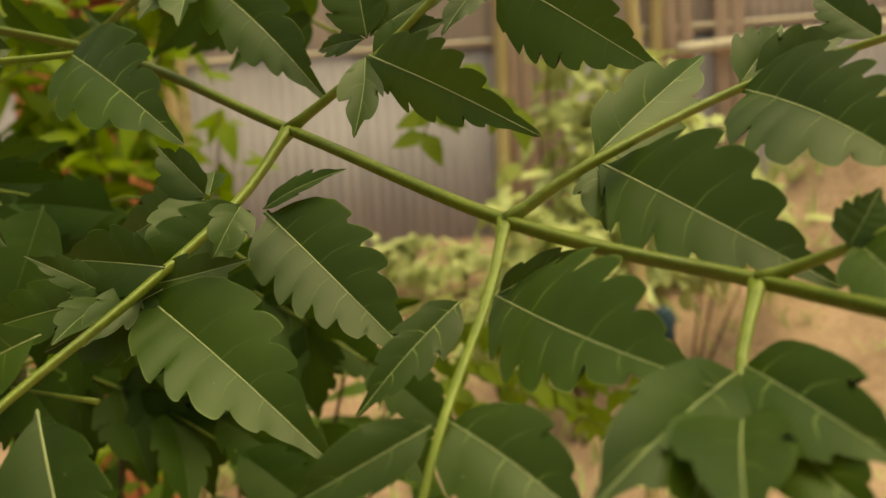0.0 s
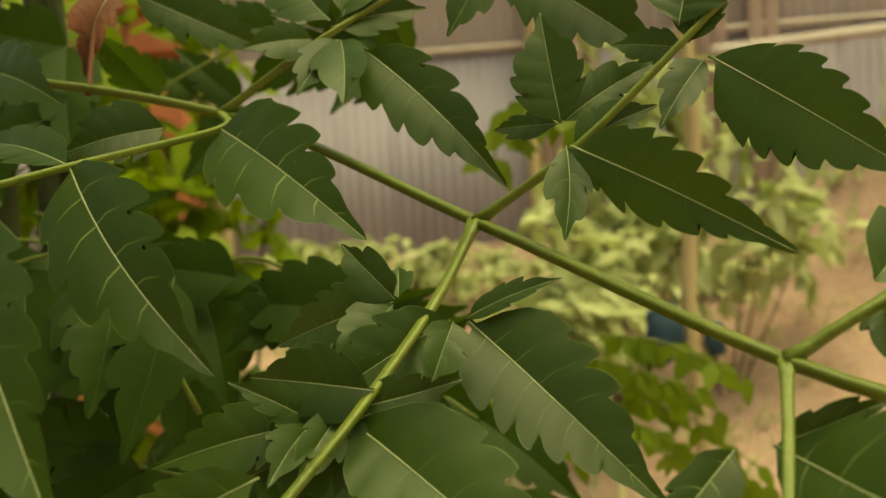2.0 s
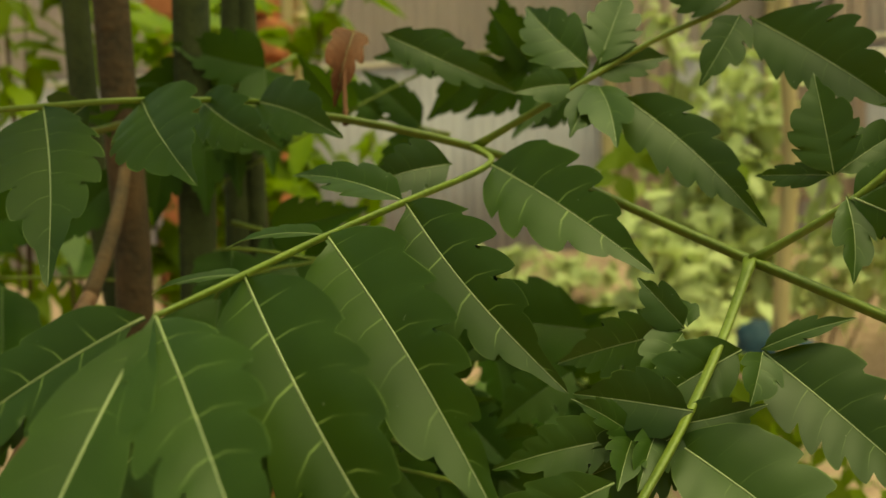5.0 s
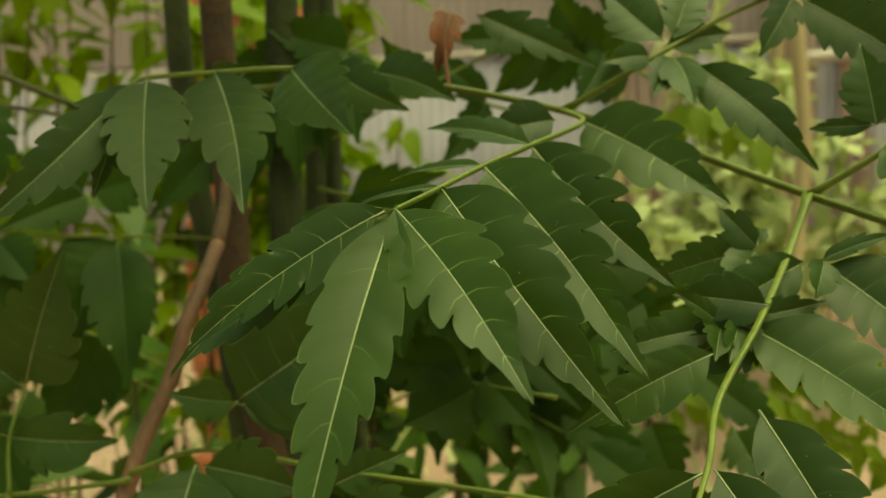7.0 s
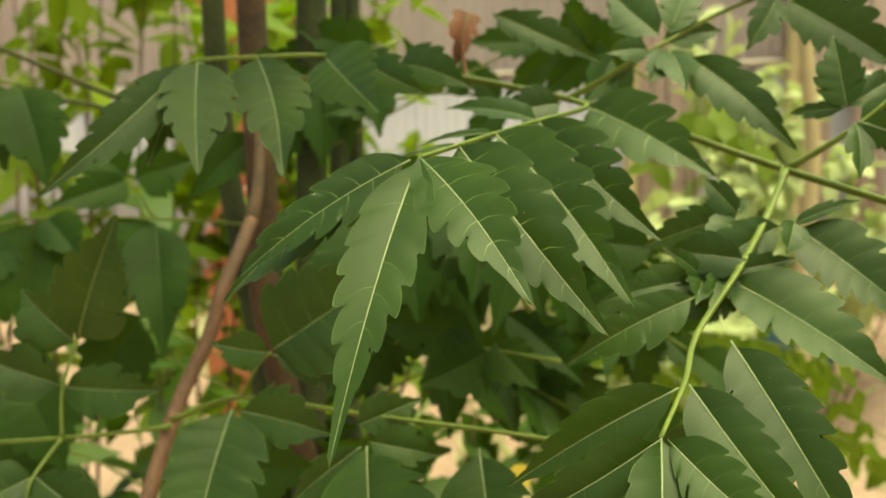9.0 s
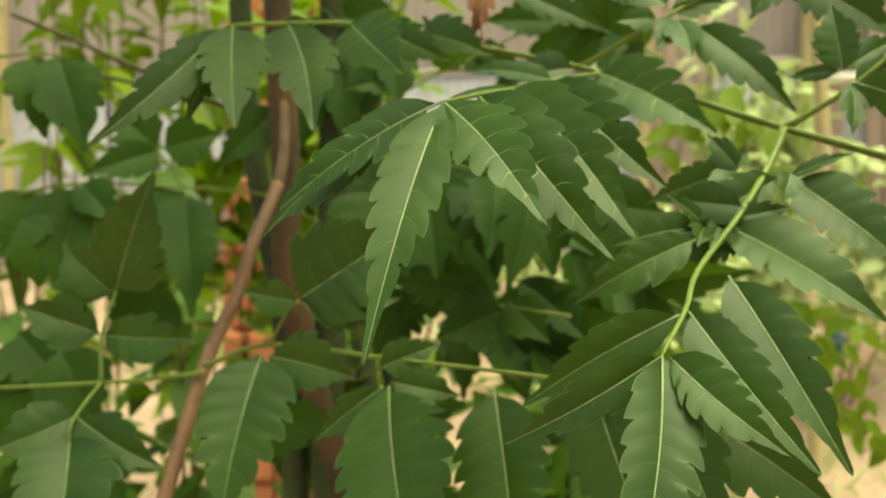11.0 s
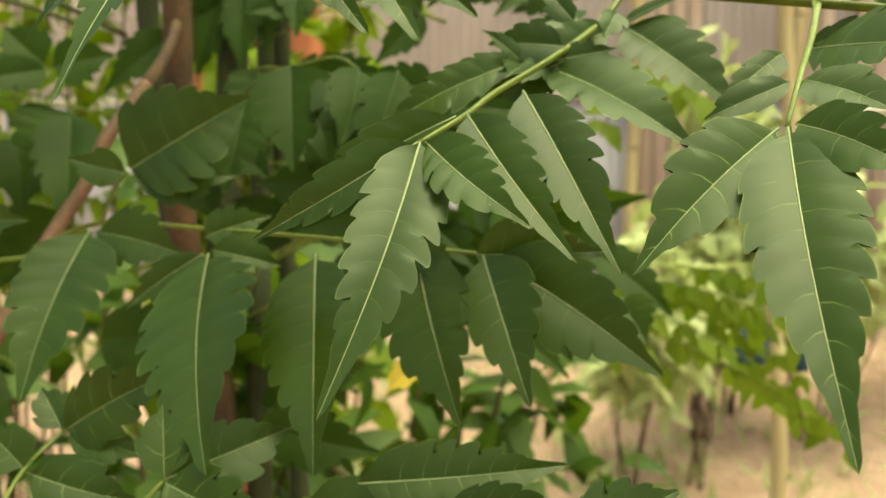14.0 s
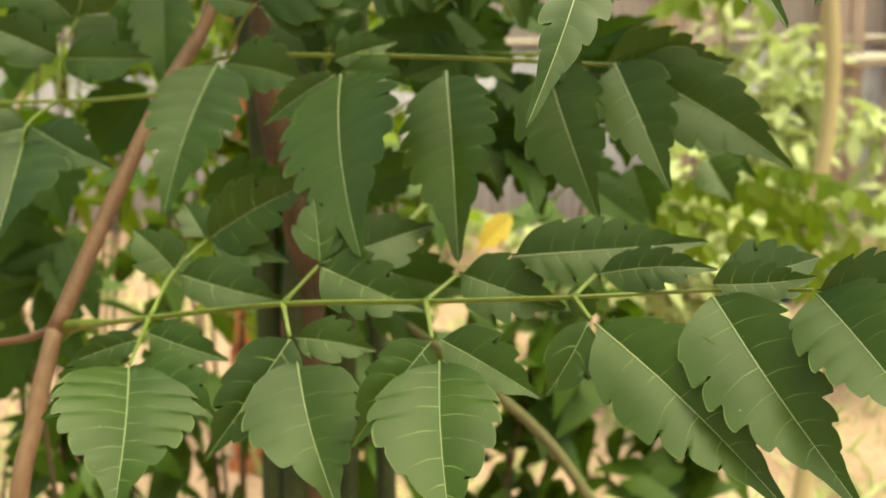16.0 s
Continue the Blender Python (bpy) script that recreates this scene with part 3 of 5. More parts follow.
leaflet(pinna, (-0.0526, 0.2010, 0.8494), (-0.0658, 0.2217, 0.8674), 0.0149, (-0.04, -0.99, 0.11), teeth=8)
leaflet(pinna, (-0.0501, 0.2011, 0.8499), (-0.0420, 0.2137, 0.8687), 0.0131, (-0.10, -0.99, 0.10), teeth=8)
leaflet(pinna, (-0.0172, 0.2012, 0.8588), (0.0119, 0.1855, 0.8344), 0.0189, (-0.28, -0.95, 0.16), teeth=10, cut=0.24)
leaflet(pinna, (-0.0191, 0.2011, 0.8594), (-0.0294, 0.1959, 0.8432), 0.0104, (-0.17, -0.98, 0.14), teeth=6, cut=0.24)
leaflet(pinna, (-0.0183, 0.2010, 0.8623), (-0.0045, 0.2064, 0.8771), 0.0146, (-0.23, -0.97, 0.06))
leaflet(pinna, (-0.0206, 0.2009, 0.8624), (-0.0368, 0.2044, 0.8728), 0.0146, (-0.15, -0.99, 0.06))
# second pinna, near side
pinna = stalk(tree, [(-0.0261, 0.1644, 0.8088), (-0.0337, 0.1530, 0.7969), (-0.0446, 0.1342, 0.7852), (-0.0566, 0.1152, 0.7743), (-0.0615, 0.0996, 0.7675), (-0.0681, 0.0842, 0.7607)], 0.00095, 0.0004)
leaflet(pinna, (-0.0284, 0.1480, 0.7949), (-0.0035, 0.1290, 0.7712), 0.0172, (0.08, -0.92, 0.37), teeth=10, cut=0.24)
leaflet(pinna, (-0.0287, 0.1480, 0.7954), (-0.0139, 0.1443, 0.8011), 0.0044, (0.07, -0.72, 0.69), teeth=6)
leaflet(pinna, (-0.0305, 0.1400, 0.7965), (-0.0340, 0.1340, 0.7890), 0.0072, (0.18, -0.93, 0.32), teeth=5, cut=0.2)
leaflet(pinna, (-0.0398, 0.1561, 0.7978), (-0.0482, 0.1573, 0.8074), 0.0079, (-0.08, -0.91, 0.39), teeth=5, cut=0.2)
leaflet(pinna, (-0.0393, 0.1562, 0.7980), (-0.0395, 0.1627, 0.8024), 0.0054, (-0.11, -0.91, 0.40), teeth=4)
leaflet(pinna, (-0.0402, 0.1561, 0.7974), (-0.0624, 0.1710, 0.7886), 0.0122, (-0.04, -0.90, 0.44), teeth=9)
leaflet(pinna, (-0.0402, 0.1561, 0.7969), (-0.0495, 0.1480, 0.7889), 0.0092, (-0.08, -0.89, 0.45), teeth=6)
leaflet(pinna, (-0.0461, 0.1391, 0.7834), (-0.0153, 0.1150, 0.7622), 0.0184, (0.21, -0.88, 0.42), teeth=10, cut=0.22)
leaflet(pinna, (-0.0469, 0.1390, 0.7848), (-0.0293, 0.1401, 0.7881), 0.0070, (0.20, -0.91, 0.36), teeth=6)
leaflet(pinna, (-0.0475, 0.1389, 0.7842), (-0.0522, 0.1274, 0.7778), 0.0067, (0.28, -0.87, 0.40), teeth=5)
leaflet(pinna, (-0.0512, 0.1386, 0.7837), (-0.0616, 0.1330, 0.7914), 0.0052, (0.18, -0.87, 0.46), teeth=6)
leaflet(pinna, (-0.0513, 0.1386, 0.7834), (-0.0553, 0.1251, 0.7789), 0.0068, (0.16, -0.85, 0.50), teeth=6)
leaflet(pinna, (-0.0520, 0.1385, 0.7833), (-0.0745, 0.1371, 0.7785), 0.0098, (0.22, -0.84, 0.49), teeth=9)
leaflet(pinna, (-0.0509, 0.1099, 0.7737), (-0.0321, 0.0840, 0.7372), 0.0143, (-0.02, -0.97, 0.23), teeth=11, cut=0.22)
leaflet(pinna, (-0.0611, 0.0975, 0.7674), (-0.0403, 0.0754, 0.7399), 0.0136, (0.03, -0.97, 0.23), teeth=10, cut=0.22)
leaflet(pinna, (-0.0670, 0.0834, 0.7607), (-0.0478, 0.0674, 0.7458), 0.0111, (0.08, -0.97, 0.23), teeth=9, cut=0.22)
leaflet(pinna, (-0.0681, 0.0842, 0.7607), (-0.0785, 0.0538, 0.7167), 0.0147, (0.04, -0.98, -0.10), teeth=13, arch=0.5, cut=0.22)
leaflet(pinna, (-0.0683, 0.0833, 0.7607), (-0.0989, 0.0837, 0.7424), 0.0092, (0.22, -0.93, 0.29), teeth=9)
leaflet(pinna, (-0.0631, 0.0969, 0.7669), (-0.0960, 0.0981, 0.7467), 0.0112, (0.18, -0.95, 0.26), teeth=9)
leaflet(pinna, (-0.0558, 0.1238, 0.7809), (-0.0841, 0.1223, 0.7658), 0.0113, (0.11, -0.89, 0.45), teeth=9)
leaflet(pinna, (-0.0420, 0.1370, 0.7879), (-0.0609, 0.1424, 0.7897), 0.0106, (0.03, -0.97, 0.23), teeth=7)
leaflet(pinna, (-0.0312, 0.1510, 0.7948), (-0.0545, 0.1478, 0.7817), 0.0131, (-0.18, -0.95, 0.26), teeth=8)
leaflet(pinna, (-0.0430, 0.1380, 0.7845), (-0.0621, 0.1379, 0.7758), 0.0141, (-0.15, -0.95, 0.29), teeth=8)
# second pinna, far side
pinna = stalk(tree, [(-0.0261, 0.1644, 0.8088), (-0.0102, 0.1591, 0.8194), (0.0063, 0.1581, 0.8339), (0.0322, 0.1570, 0.8581)], 0.00085, 0.0005)
leaflet(pinna, (-0.0106, 0.1576, 0.8201), (0.0156, 0.1317, 0.8035), 0.0131, (-0.08, -0.96, -0.29), teeth=10, cut=0.22, fold=0.14)
leaflet(pinna, (-0.0112, 0.1585, 0.8202), (-0.0134, 0.1487, 0.8053), 0.0076, (0.03, -0.98, 0.19), teeth=5, cut=0.2)
leaflet(pinna, (0.0116, 0.1579, 0.8326), (0.0359, 0.1390, 0.8115), 0.0161, (-0.37, -0.93, -0.02), teeth=11, fold=0.2)
leaflet(pinna, (0.0109, 0.1579, 0.8321), (0.0017, 0.1508, 0.8212), 0.0067, (-0.25, -0.95, 0.20), teeth=6)
leaflet(pinna, (-0.0111, 0.1651, 0.8240), (-0.0131, 0.1703, 0.8433), 0.0121, (-0.27, -0.94, 0.22), teeth=8)
leaflet(pinna, (-0.0116, 0.1651, 0.8240), (-0.0220, 0.1797, 0.8242), 0.0051, (-0.23, -0.93, 0.27), teeth=6)
leaflet(pinna, (-0.0106, 0.1652, 0.8243), (0.0073, 0.1700, 0.8339), 0.0076, (-0.32, -0.92, 0.24), teeth=7)
leaflet(pinna, (-0.0099, 0.1586, 0.8198), (0.0042, 0.1604, 0.8258), 0.0073, (-0.32, -0.90, 0.28), teeth=7)
leaflet(pinna, (0.0072, 0.1584, 0.8376), (0.0146, 0.1653, 0.8543), 0.0148, (-0.36, -0.93, 0.12), teeth=9)
leaflet(pinna, (0.0086, 0.1586, 0.8349), (0.0147, 0.1654, 0.8484), 0.0080, (-0.27, -0.96, 0.11))
leaflet(pinna, (0.0081, 0.1586, 0.8341), (-0.0017, 0.1693, 0.8366), 0.0061, (-0.22, -0.97, 0.15))
# third pinna, far side
pinna = stalk(tree, [(0.0085, 0.1191, 0.7928), (0.0202, 0.1183, 0.7998), (0.0408, 0.1219, 0.8083), (0.0584, 0.1138, 0.8134)], 0.00082, 0.0005)
leaflet(pinna, (0.0217, 0.1232, 0.7996), (0.0433, 0.0973, 0.7842), 0.0180, (-0.27, -0.91, 0.31), teeth=9, cut=0.30, bare_base=0.1, fold=0.26, mat=LEAF_NEAR)
leaflet(pinna, (0.0214, 0.1232, 0.7994), (0.0214, 0.1177, 0.7903), 0.0079, (-0.17, -0.95, 0.28), teeth=5, mat=LEAF_NEAR)
leaflet(pinna, (0.0217, 0.1251, 0.8006), (0.0421, 0.1414, 0.8151), 0.0112, (-0.23, -0.95, 0.19), teeth=6, cut=0.3, mat=LEAF_NEAR)
leaflet(pinna, (0.0411, 0.1214, 0.8079), (0.0524, 0.0957, 0.7955), 0.0175, (-0.33, -0.84, 0.40), teeth=10, cut=0.28, mat=LEAF_NEAR)
leaflet(pinna, (0.0408, 0.1223, 0.8088), (0.0490, 0.1284, 0.8171), 0.0082, (-0.33, -0.93, 0.15), teeth=6, mat=LEAF_NEAR)
leaflet(pinna, (0.0424, 0.1224, 0.8094), (0.0577, 0.1261, 0.8149), 0.0077, (-0.37, -0.92, 0.16), teeth=7, mat=LEAF_NEAR)
leaflet(pinna, (0.0560, 0.1146, 0.8126), (0.0515, 0.1256, 0.8212), 0.0057, (-0.41, -0.91, 0.12))
# third pinna, near side
pinna = stalk(tree, [(0.0085, 0.1191, 0.7928), (0.0052, 0.1100, 0.7843), (-0.0010, 0.0941, 0.7737), (-0.0047, 0.0876, 0.7638)], 0.00076, 0.00042)
leaflet(pinna, (0.0065, 0.1179, 0.7831), (0.0252, 0.0840, 0.7778), 0.0186, (-0.14, -0.90, 0.41), teeth=9, cut=0.30, bare_base=0.2, fold=0.22, mat=LEAF_NEAR)
leaflet(pinna, (0.0067, 0.1172, 0.7834), (0.0192, 0.1140, 0.7892), 0.0048, (-0.13, -0.92, 0.36), teeth=5, mat=LEAF_NEAR)
leaflet(pinna, (0.0019, 0.1185, 0.7827), (-0.0125, 0.1112, 0.7695), 0.0073, (-0.03, -0.88, 0.47), teeth=7, mat=LEAF_NEAR)
leaflet(pinna, (-0.0008, 0.0954, 0.7734), (0.0130, 0.0823, 0.7651), 0.0120, (-0.06, -0.85, 0.52), teeth=7, cut=0.1, mat=LEAF_NEAR)
leaflet(pinna, (-0.0024, 0.0951, 0.7729), (-0.0185, 0.0930, 0.7654), 0.0070, (0.10, -0.86, 0.51), teeth=5, cut=0.06, mat=LEAF_NEAR)
leaflet(pinna, (-0.0058, 0.0824, 0.7633), (-0.0058, 0.0431, 0.7148), 0.0177, (-0.20, -0.97, 0.00), teeth=13, arch=0.45, cut=0.15, mat=LEAF_NEAR)
leaflet(pinna, (-0.0074, 0.0823, 0.7631), (-0.0324, 0.0678, 0.7383), 0.0152, (-0.16, -0.96, 0.25), teeth=9, cut=0.14, mat=LEAF_NEAR)
leaflet(pinna, (-0.0046, 0.0825, 0.7639), (0.0085, 0.0615, 0.7538), 0.0121, (-0.29, -0.94, 0.20), teeth=8, mat=LEAF_NEAR)
# fourth pinna
pinna = stalk(tree, [(0.0343, 0.0987, 0.7858), (0.0291, 0.0900, 0.7775), (0.0274, 0.0824, 0.7689)], 0.00076, 0.00042)
leaflet(pinna, (0.0286, 0.0899, 0.7778), (0.0090, 0.0690, 0.7717), 0.0096, (-0.20, -0.85, 0.50), teeth=5, cut=0.06, mat=LEAF_NEAR)
leaflet(pinna, (0.0297, 0.0900, 0.7784), (0.0363, 0.0685, 0.7737), 0.0101, (-0.34, -0.81, 0.47), teeth=5, cut=0.05, mat=LEAF_NEAR)
leaflet(pinna, (0.0284, 0.0871, 0.7751), (0.0190, 0.0581, 0.7727), 0.0098, (-0.27, -0.81, 0.52), teeth=6, cut=0.06, mat=LEAF_NEAR)
leaflet(pinna, (0.0290, 0.0881, 0.7759), (0.0334, 0.0665, 0.7698), 0.0105, (-0.32, -0.80, 0.51), teeth=6, cut=0.08, mat=LEAF_NEAR)
leaflet(pinna, (0.0284, 0.0880, 0.7760), (0.0156, 0.0656, 0.7705), 0.0082, (-0.24, -0.82, 0.51), teeth=5, cut=0.06, mat=LEAF_NEAR)
pinna = stalk(tree, [(0.0343, 0.0987, 0.7858), (0.0424, 0.0924, 0.7899), (0.0469, 0.0879, 0.7927)], 0.00076, 0.00042)
leaflet(pinna, (0.0424, 0.0924, 0.7898), (0.0446, 0.0783, 0.7844), 0.0090, (-0.42, -0.83, 0.36))
leaflet(pinna, (0.0412, 0.0923, 0.7894), (0.0448, 0.0924, 0.7955), 0.0058, (-0.40, -0.86, 0.31))
# the leaf that arches over the brown trunk
leaf_stalk = stalk(tree, [(-0.1864, 0.2717, 0.8488), (-0.1355, 0.2271, 0.8472), (-0.1517, 0.1908, 0.8457), (-0.1684, 0.1793, 0.8442), (-0.1825, 0.1699, 0.8424), (-0.1863, 0.1649, 0.8393)], 0.00076, 0.00051)
leaflet(leaf_stalk, (-0.1517, 0.1908, 0.8457), (-0.1307, 0.1655, 0.8259), 0.0218, (0.30, -0.93, -0.12), teeth=9, fold=0.22)
leaflet(leaf_stalk, (-0.1684, 0.1793, 0.8442), (-0.1525, 0.1468, 0.8084), 0.0208, (0.30, -0.93, -0.12), teeth=9, fold=0.22)
leaflet(leaf_stalk, (-0.1825, 0.1699, 0.8424), (-0.1738, 0.1444, 0.8096), 0.0197, (0.30, -0.93, -0.12), teeth=9, fold=0.22)
leaflet(leaf_stalk, (-0.1853, 0.1669, 0.8404), (-0.2127, 0.1373, 0.8049), 0.0133, (0.40, -0.90, 0.14), teeth=11, arch=0.6)
leaflet(leaf_stalk, (-0.1844, 0.1669, 0.8412), (-0.1926, 0.1574, 0.8127), 0.0128, (0.36, -0.93, 0.13), teeth=8)
leaflet(leaf_stalk, (-0.1612, 0.1855, 0.8450), (-0.1810, 0.1958, 0.8353), 0.0120, (0.28, -0.96, 0.09))
leaflet(leaf_stalk, (-0.1440, 0.2075, 0.8466), (-0.1197, 0.1903, 0.8328), 0.0142, (0.14, -0.99, 0.09))
leaflet(leaf_stalk, (-0.1348, 0.2224, 0.8470), (-0.1080, 0.2005, 0.8357), 0.0148, (0.10, -0.99, 0.09))
# an unseen higher leaf, added over the one before to cast shade on it
leaf_stalk = stalk(tree, [(-0.2110, 0.3100, 0.9000), (-0.1950, 0.2600, 0.9300), (-0.1760, 0.2000, 0.9400), (-0.1560, 0.1500, 0.9350), (-0.1420, 0.1120, 0.9220)], 0.0009, 0.0005)
rnd = random.Random(41)
for i in range(6):
    f = 0.12 + 0.15 * i
    p = Vector((-0.1950 + 0.053 * f, 0.2600 - 0.148 * f, 0.9310 + 0.030 * f * (1 - f) - 0.008 * f * f))
    for sgn in (-1, 1):
        tip = p + Vector((sgn * 0.046, -0.016, -0.010)) * rnd.uniform(0.85, 1.1)
        leaflet(leaf_stalk, p, tip, 0.0235 * rnd.uniform(0.85, 1.1), (0.15 * sgn, -0.2, 0.95), teeth=8, cut=0.22)
leaflet(leaf_stalk, (-0.1420, 0.1120, 0.9220), (-0.1280, 0.0720, 0.9050), 0.022, (0, -0.4, 0.9), teeth=9, cut=0.22)
# the leaf on the red stem, in the middle
leaf_stalk = stalk(tree, [(-0.1998, 0.1841, 0.7378), (-0.1764, 0.1794, 0.7458), (-0.1376, 0.1656, 0.7444), (-0.1053, 0.1576, 0.7427), (-0.0609, 0.1476, 0.7394)], 0.00076, 0.00051)
leaflet(leaf_stalk, (-0.1777, 0.1746, 0.7432), (-0.1822, 0.1466, 0.6969), 0.0275, (0.00, -0.99, -0.12), teeth=10, cut=0.2, fold=0.34)
leaflet(leaf_stalk, (-0.1366, 0.1577, 0.7378), (-0.1560, 0.1520, 0.7227), 0.0102, (0.38, -0.87, 0.32), teeth=6)
leaflet(leaf_stalk, (-0.1350, 0.1574, 0.7380), (-0.1190, 0.1155, 0.6900), 0.0365, (-0.12, -0.98, -0.15), teeth=12, cut=0.22, fold=0.34)
leaflet(leaf_stalk, (-0.1347, 0.1578, 0.7390), (-0.1150, 0.1591, 0.7349), 0.0120, (0.30, -0.91, 0.30), teeth=6)
leaflet(leaf_stalk, (-0.1050, 0.1541, 0.7385), (-0.0969, 0.1234, 0.6887), 0.0265, (-0.15, -0.97, -0.18), teeth=12, cut=0.22, fold=0.34)
leaflet(leaf_stalk, (-0.0779, 0.1489, 0.7388), (-0.0637, 0.1277, 0.6999), 0.0235, (-0.12, -0.97, -0.20), teeth=9, fold=0.34)
leaflet(leaf_stalk, (-0.0609, 0.1430, 0.7394), (-0.0482, 0.1200, 0.7067), 0.0185, (-0.05, -0.98, -0.15), teeth=9, fold=0.34)
leaflet(leaf_stalk, (-0.0591, 0.1435, 0.7384), (-0.0185, 0.1321, 0.7126), 0.0235, (-0.13, -0.91, 0.39), teeth=10)
leaflet(leaf_stalk, (-0.0626, 0.1442, 0.7394), (-0.0305, 0.1501, 0.7405), 0.0169, (-0.10, -0.99, -0.03), teeth=9)
leaflet(leaf_stalk, (-0.0776, 0.1470, 0.7407), (-0.0674, 0.1430, 0.7352), 0.0097, (0.00, -0.99, 0.12))
leaflet(leaf_stalk, (-0.1383, 0.1622, 0.7422), (-0.1209, 0.1680, 0.7485), 0.0105, (0.06, -0.91, 0.15))
leaflet(leaf_stalk, (-0.1755, 0.1742, 0.7430), (-0.1469, 0.1713, 0.7369), 0.0183, (0.08, -0.87, 0.16))
pinna = stalk(tree, [(-0.1764, 0.1794, 0.7458), (-0.1694, 0.1743, 0.7563), (-0.1651, 0.1726, 0.7603)], 0.00051, 0.00042)
leaflet(pinna, (-0.1656, 0.1726, 0.7602), (-0.1830, 0.1686, 0.7642), 0.0112, (0.09, -0.87, 0.09), teeth=5, cut=0.03, tail=0.7)
leaflet(pinna, (-0.1643, 0.1726, 0.7612), (-0.1316, 0.1810, 0.7831), 0.0313, (0.07, -0.91, 0.06), teeth=9)
leaflet(pinna, (-0.1646, 0.1727, 0.7595), (-0.1352, 0.1812, 0.7599), 0.0166, (0.07, -0.90, 0.10), teeth=8)
# the leaf at the side of the red stem
leaf_stalk = stalk(tree, [(-0.2013, 0.1869, 0.7350), (-0.2215, 0.1847, 0.7329), (-0.2345, 0.1830, 0.7322), (-0.2663, 0.1782, 0.7311), (-0.3005, 0.1713, 0.7314)], 0.00068, 0.00051)
pinna = stalk(tree, [(-0.2334, 0.1814, 0.7326), (-0.2350, 0.1860, 0.7474), (-0.2337, 0.1939, 0.7608)], 0.00051, 0.00042)
leaflet(pinna, (-0.2372, 0.1892, 0.7469), (-0.2625, 0.1826, 0.7574), 0.0176, (0.09, -0.81, 0.23), teeth=6)
leaflet(pinna, (-0.2360, 0.1893, 0.7465), (-0.2028, 0.1866, 0.7461), 0.0176, (0.08, -0.84, 0.25), teeth=6)
leaflet(pinna, (-0.2337, 0.1939, 0.7608), (-0.2145, 0.1848, 0.8008), 0.0258, (0.08, -0.87, 0.16), teeth=9)
leaflet(pinna, (-0.2347, 0.1939, 0.7599), (-0.2513, 0.1925, 0.7771), 0.0211, (0.09, -0.84, 0.19), teeth=7)
pinna = stalk(tree, [(-0.2334, 0.1814, 0.7326), (-0.2362, 0.1688, 0.7236), (-0.2369, 0.1660, 0.7159)], 0.00051, 0.00042)
leaflet(pinna, (-0.2384, 0.1725, 0.7231), (-0.2590, 0.1599, 0.7154), 0.0186, (0.09, -0.76, 0.33), teeth=6)
leaflet(pinna, (-0.2369, 0.1725, 0.7231), (-0.2048, 0.1634, 0.7101), 0.0175, (0.08, -0.79, 0.34), teeth=7)
leaflet(pinna, (-0.2374, 0.1688, 0.7187), (-0.2269, 0.1386, 0.6888), 0.0316, (0.09, -0.75, 0.38), teeth=9)
# the near leaf on the fork of the red stem
leaf_stalk = stalk(tree, [(-0.2104, 0.1401, 0.6661), (-0.1752, 0.1237, 0.6729), (-0.1368, 0.1124, 0.6793), (-0.1017, 0.1035, 0.6823), (-0.0697, 0.0969, 0.6852), (-0.0409, 0.1034, 0.6869), (-0.0265, 0.0817, 0.6899)], 0.00076, 0.00034)
leaflet(leaf_stalk, (-0.0266, 0.0786, 0.6895), (-0.0150, 0.0519, 0.6706), 0.0199, (-0.28, -0.88, 0.39), teeth=10, mat=LEAF_NEAR)
leaflet(leaf_stalk, (-0.0266, 0.0786, 0.6900), (-0.0053, 0.0666, 0.6898), 0.0163, (-0.30, -0.89, 0.33), teeth=9, mat=LEAF_NEAR)
leaflet(leaf_stalk, (-0.0432, 0.0881, 0.6873), (-0.0220, 0.0614, 0.6554), 0.0215, (-0.21, -0.88, 0.42), teeth=11, mat=LEAF_NEAR)
leaflet(leaf_stalk, (-0.0433, 0.0881, 0.6895), (-0.0234, 0.0893, 0.6916), 0.0085, (-0.20, -0.93, 0.32), teeth=8, mat=LEAF_NEAR)
leaflet(leaf_stalk, (-0.0426, 0.0929, 0.6894), (-0.0180, 0.1087, 0.6943), 0.0142, (-0.15, -0.92, 0.37), teeth=8, mat=LEAF_NEAR)
pinna = stalk(tree, [(-0.1752, 0.1237, 0.6729), (-0.1748, 0.1372, 0.6835), (-0.1693, 0.1469, 0.6917)], 0.00051, 0.00042)
leaflet(pinna, (-0.1748, 0.1372, 0.6840), (-0.1862, 0.1363, 0.6947), 0.0133, (0.44, -0.83, 0.35), teeth=5, mat=LEAF_NEAR)
leaflet(pinna, (-0.1738, 0.1373, 0.6828), (-0.1441, 0.1393, 0.6760), 0.0149, (0.37, -0.85, 0.38), teeth=7, mat=LEAF_NEAR)
leaflet(pinna, (-0.1689, 0.1470, 0.6917), (-0.1373, 0.1448, 0.7088), 0.0187, (0.35, -0.88, 0.31), teeth=8, mat=LEAF_NEAR)
leaflet(pinna, (-0.1700, 0.1469, 0.6917), (-0.1786, 0.1509, 0.7020), 0.0105, (0.41, -0.85, 0.32), teeth=5, mat=LEAF_NEAR)
leaflet(pinna, (-0.1685, 0.1470, 0.6912), (-0.1448, 0.1438, 0.6861), 0.0128, (0.36, -0.87, 0.35), teeth=7, mat=LEAF_NEAR)
pinna = stalk(tree, [(-0.1368, 0.1124, 0.6793), (-0.1299, 0.1180, 0.6880)], 0.00051, 0.00042)
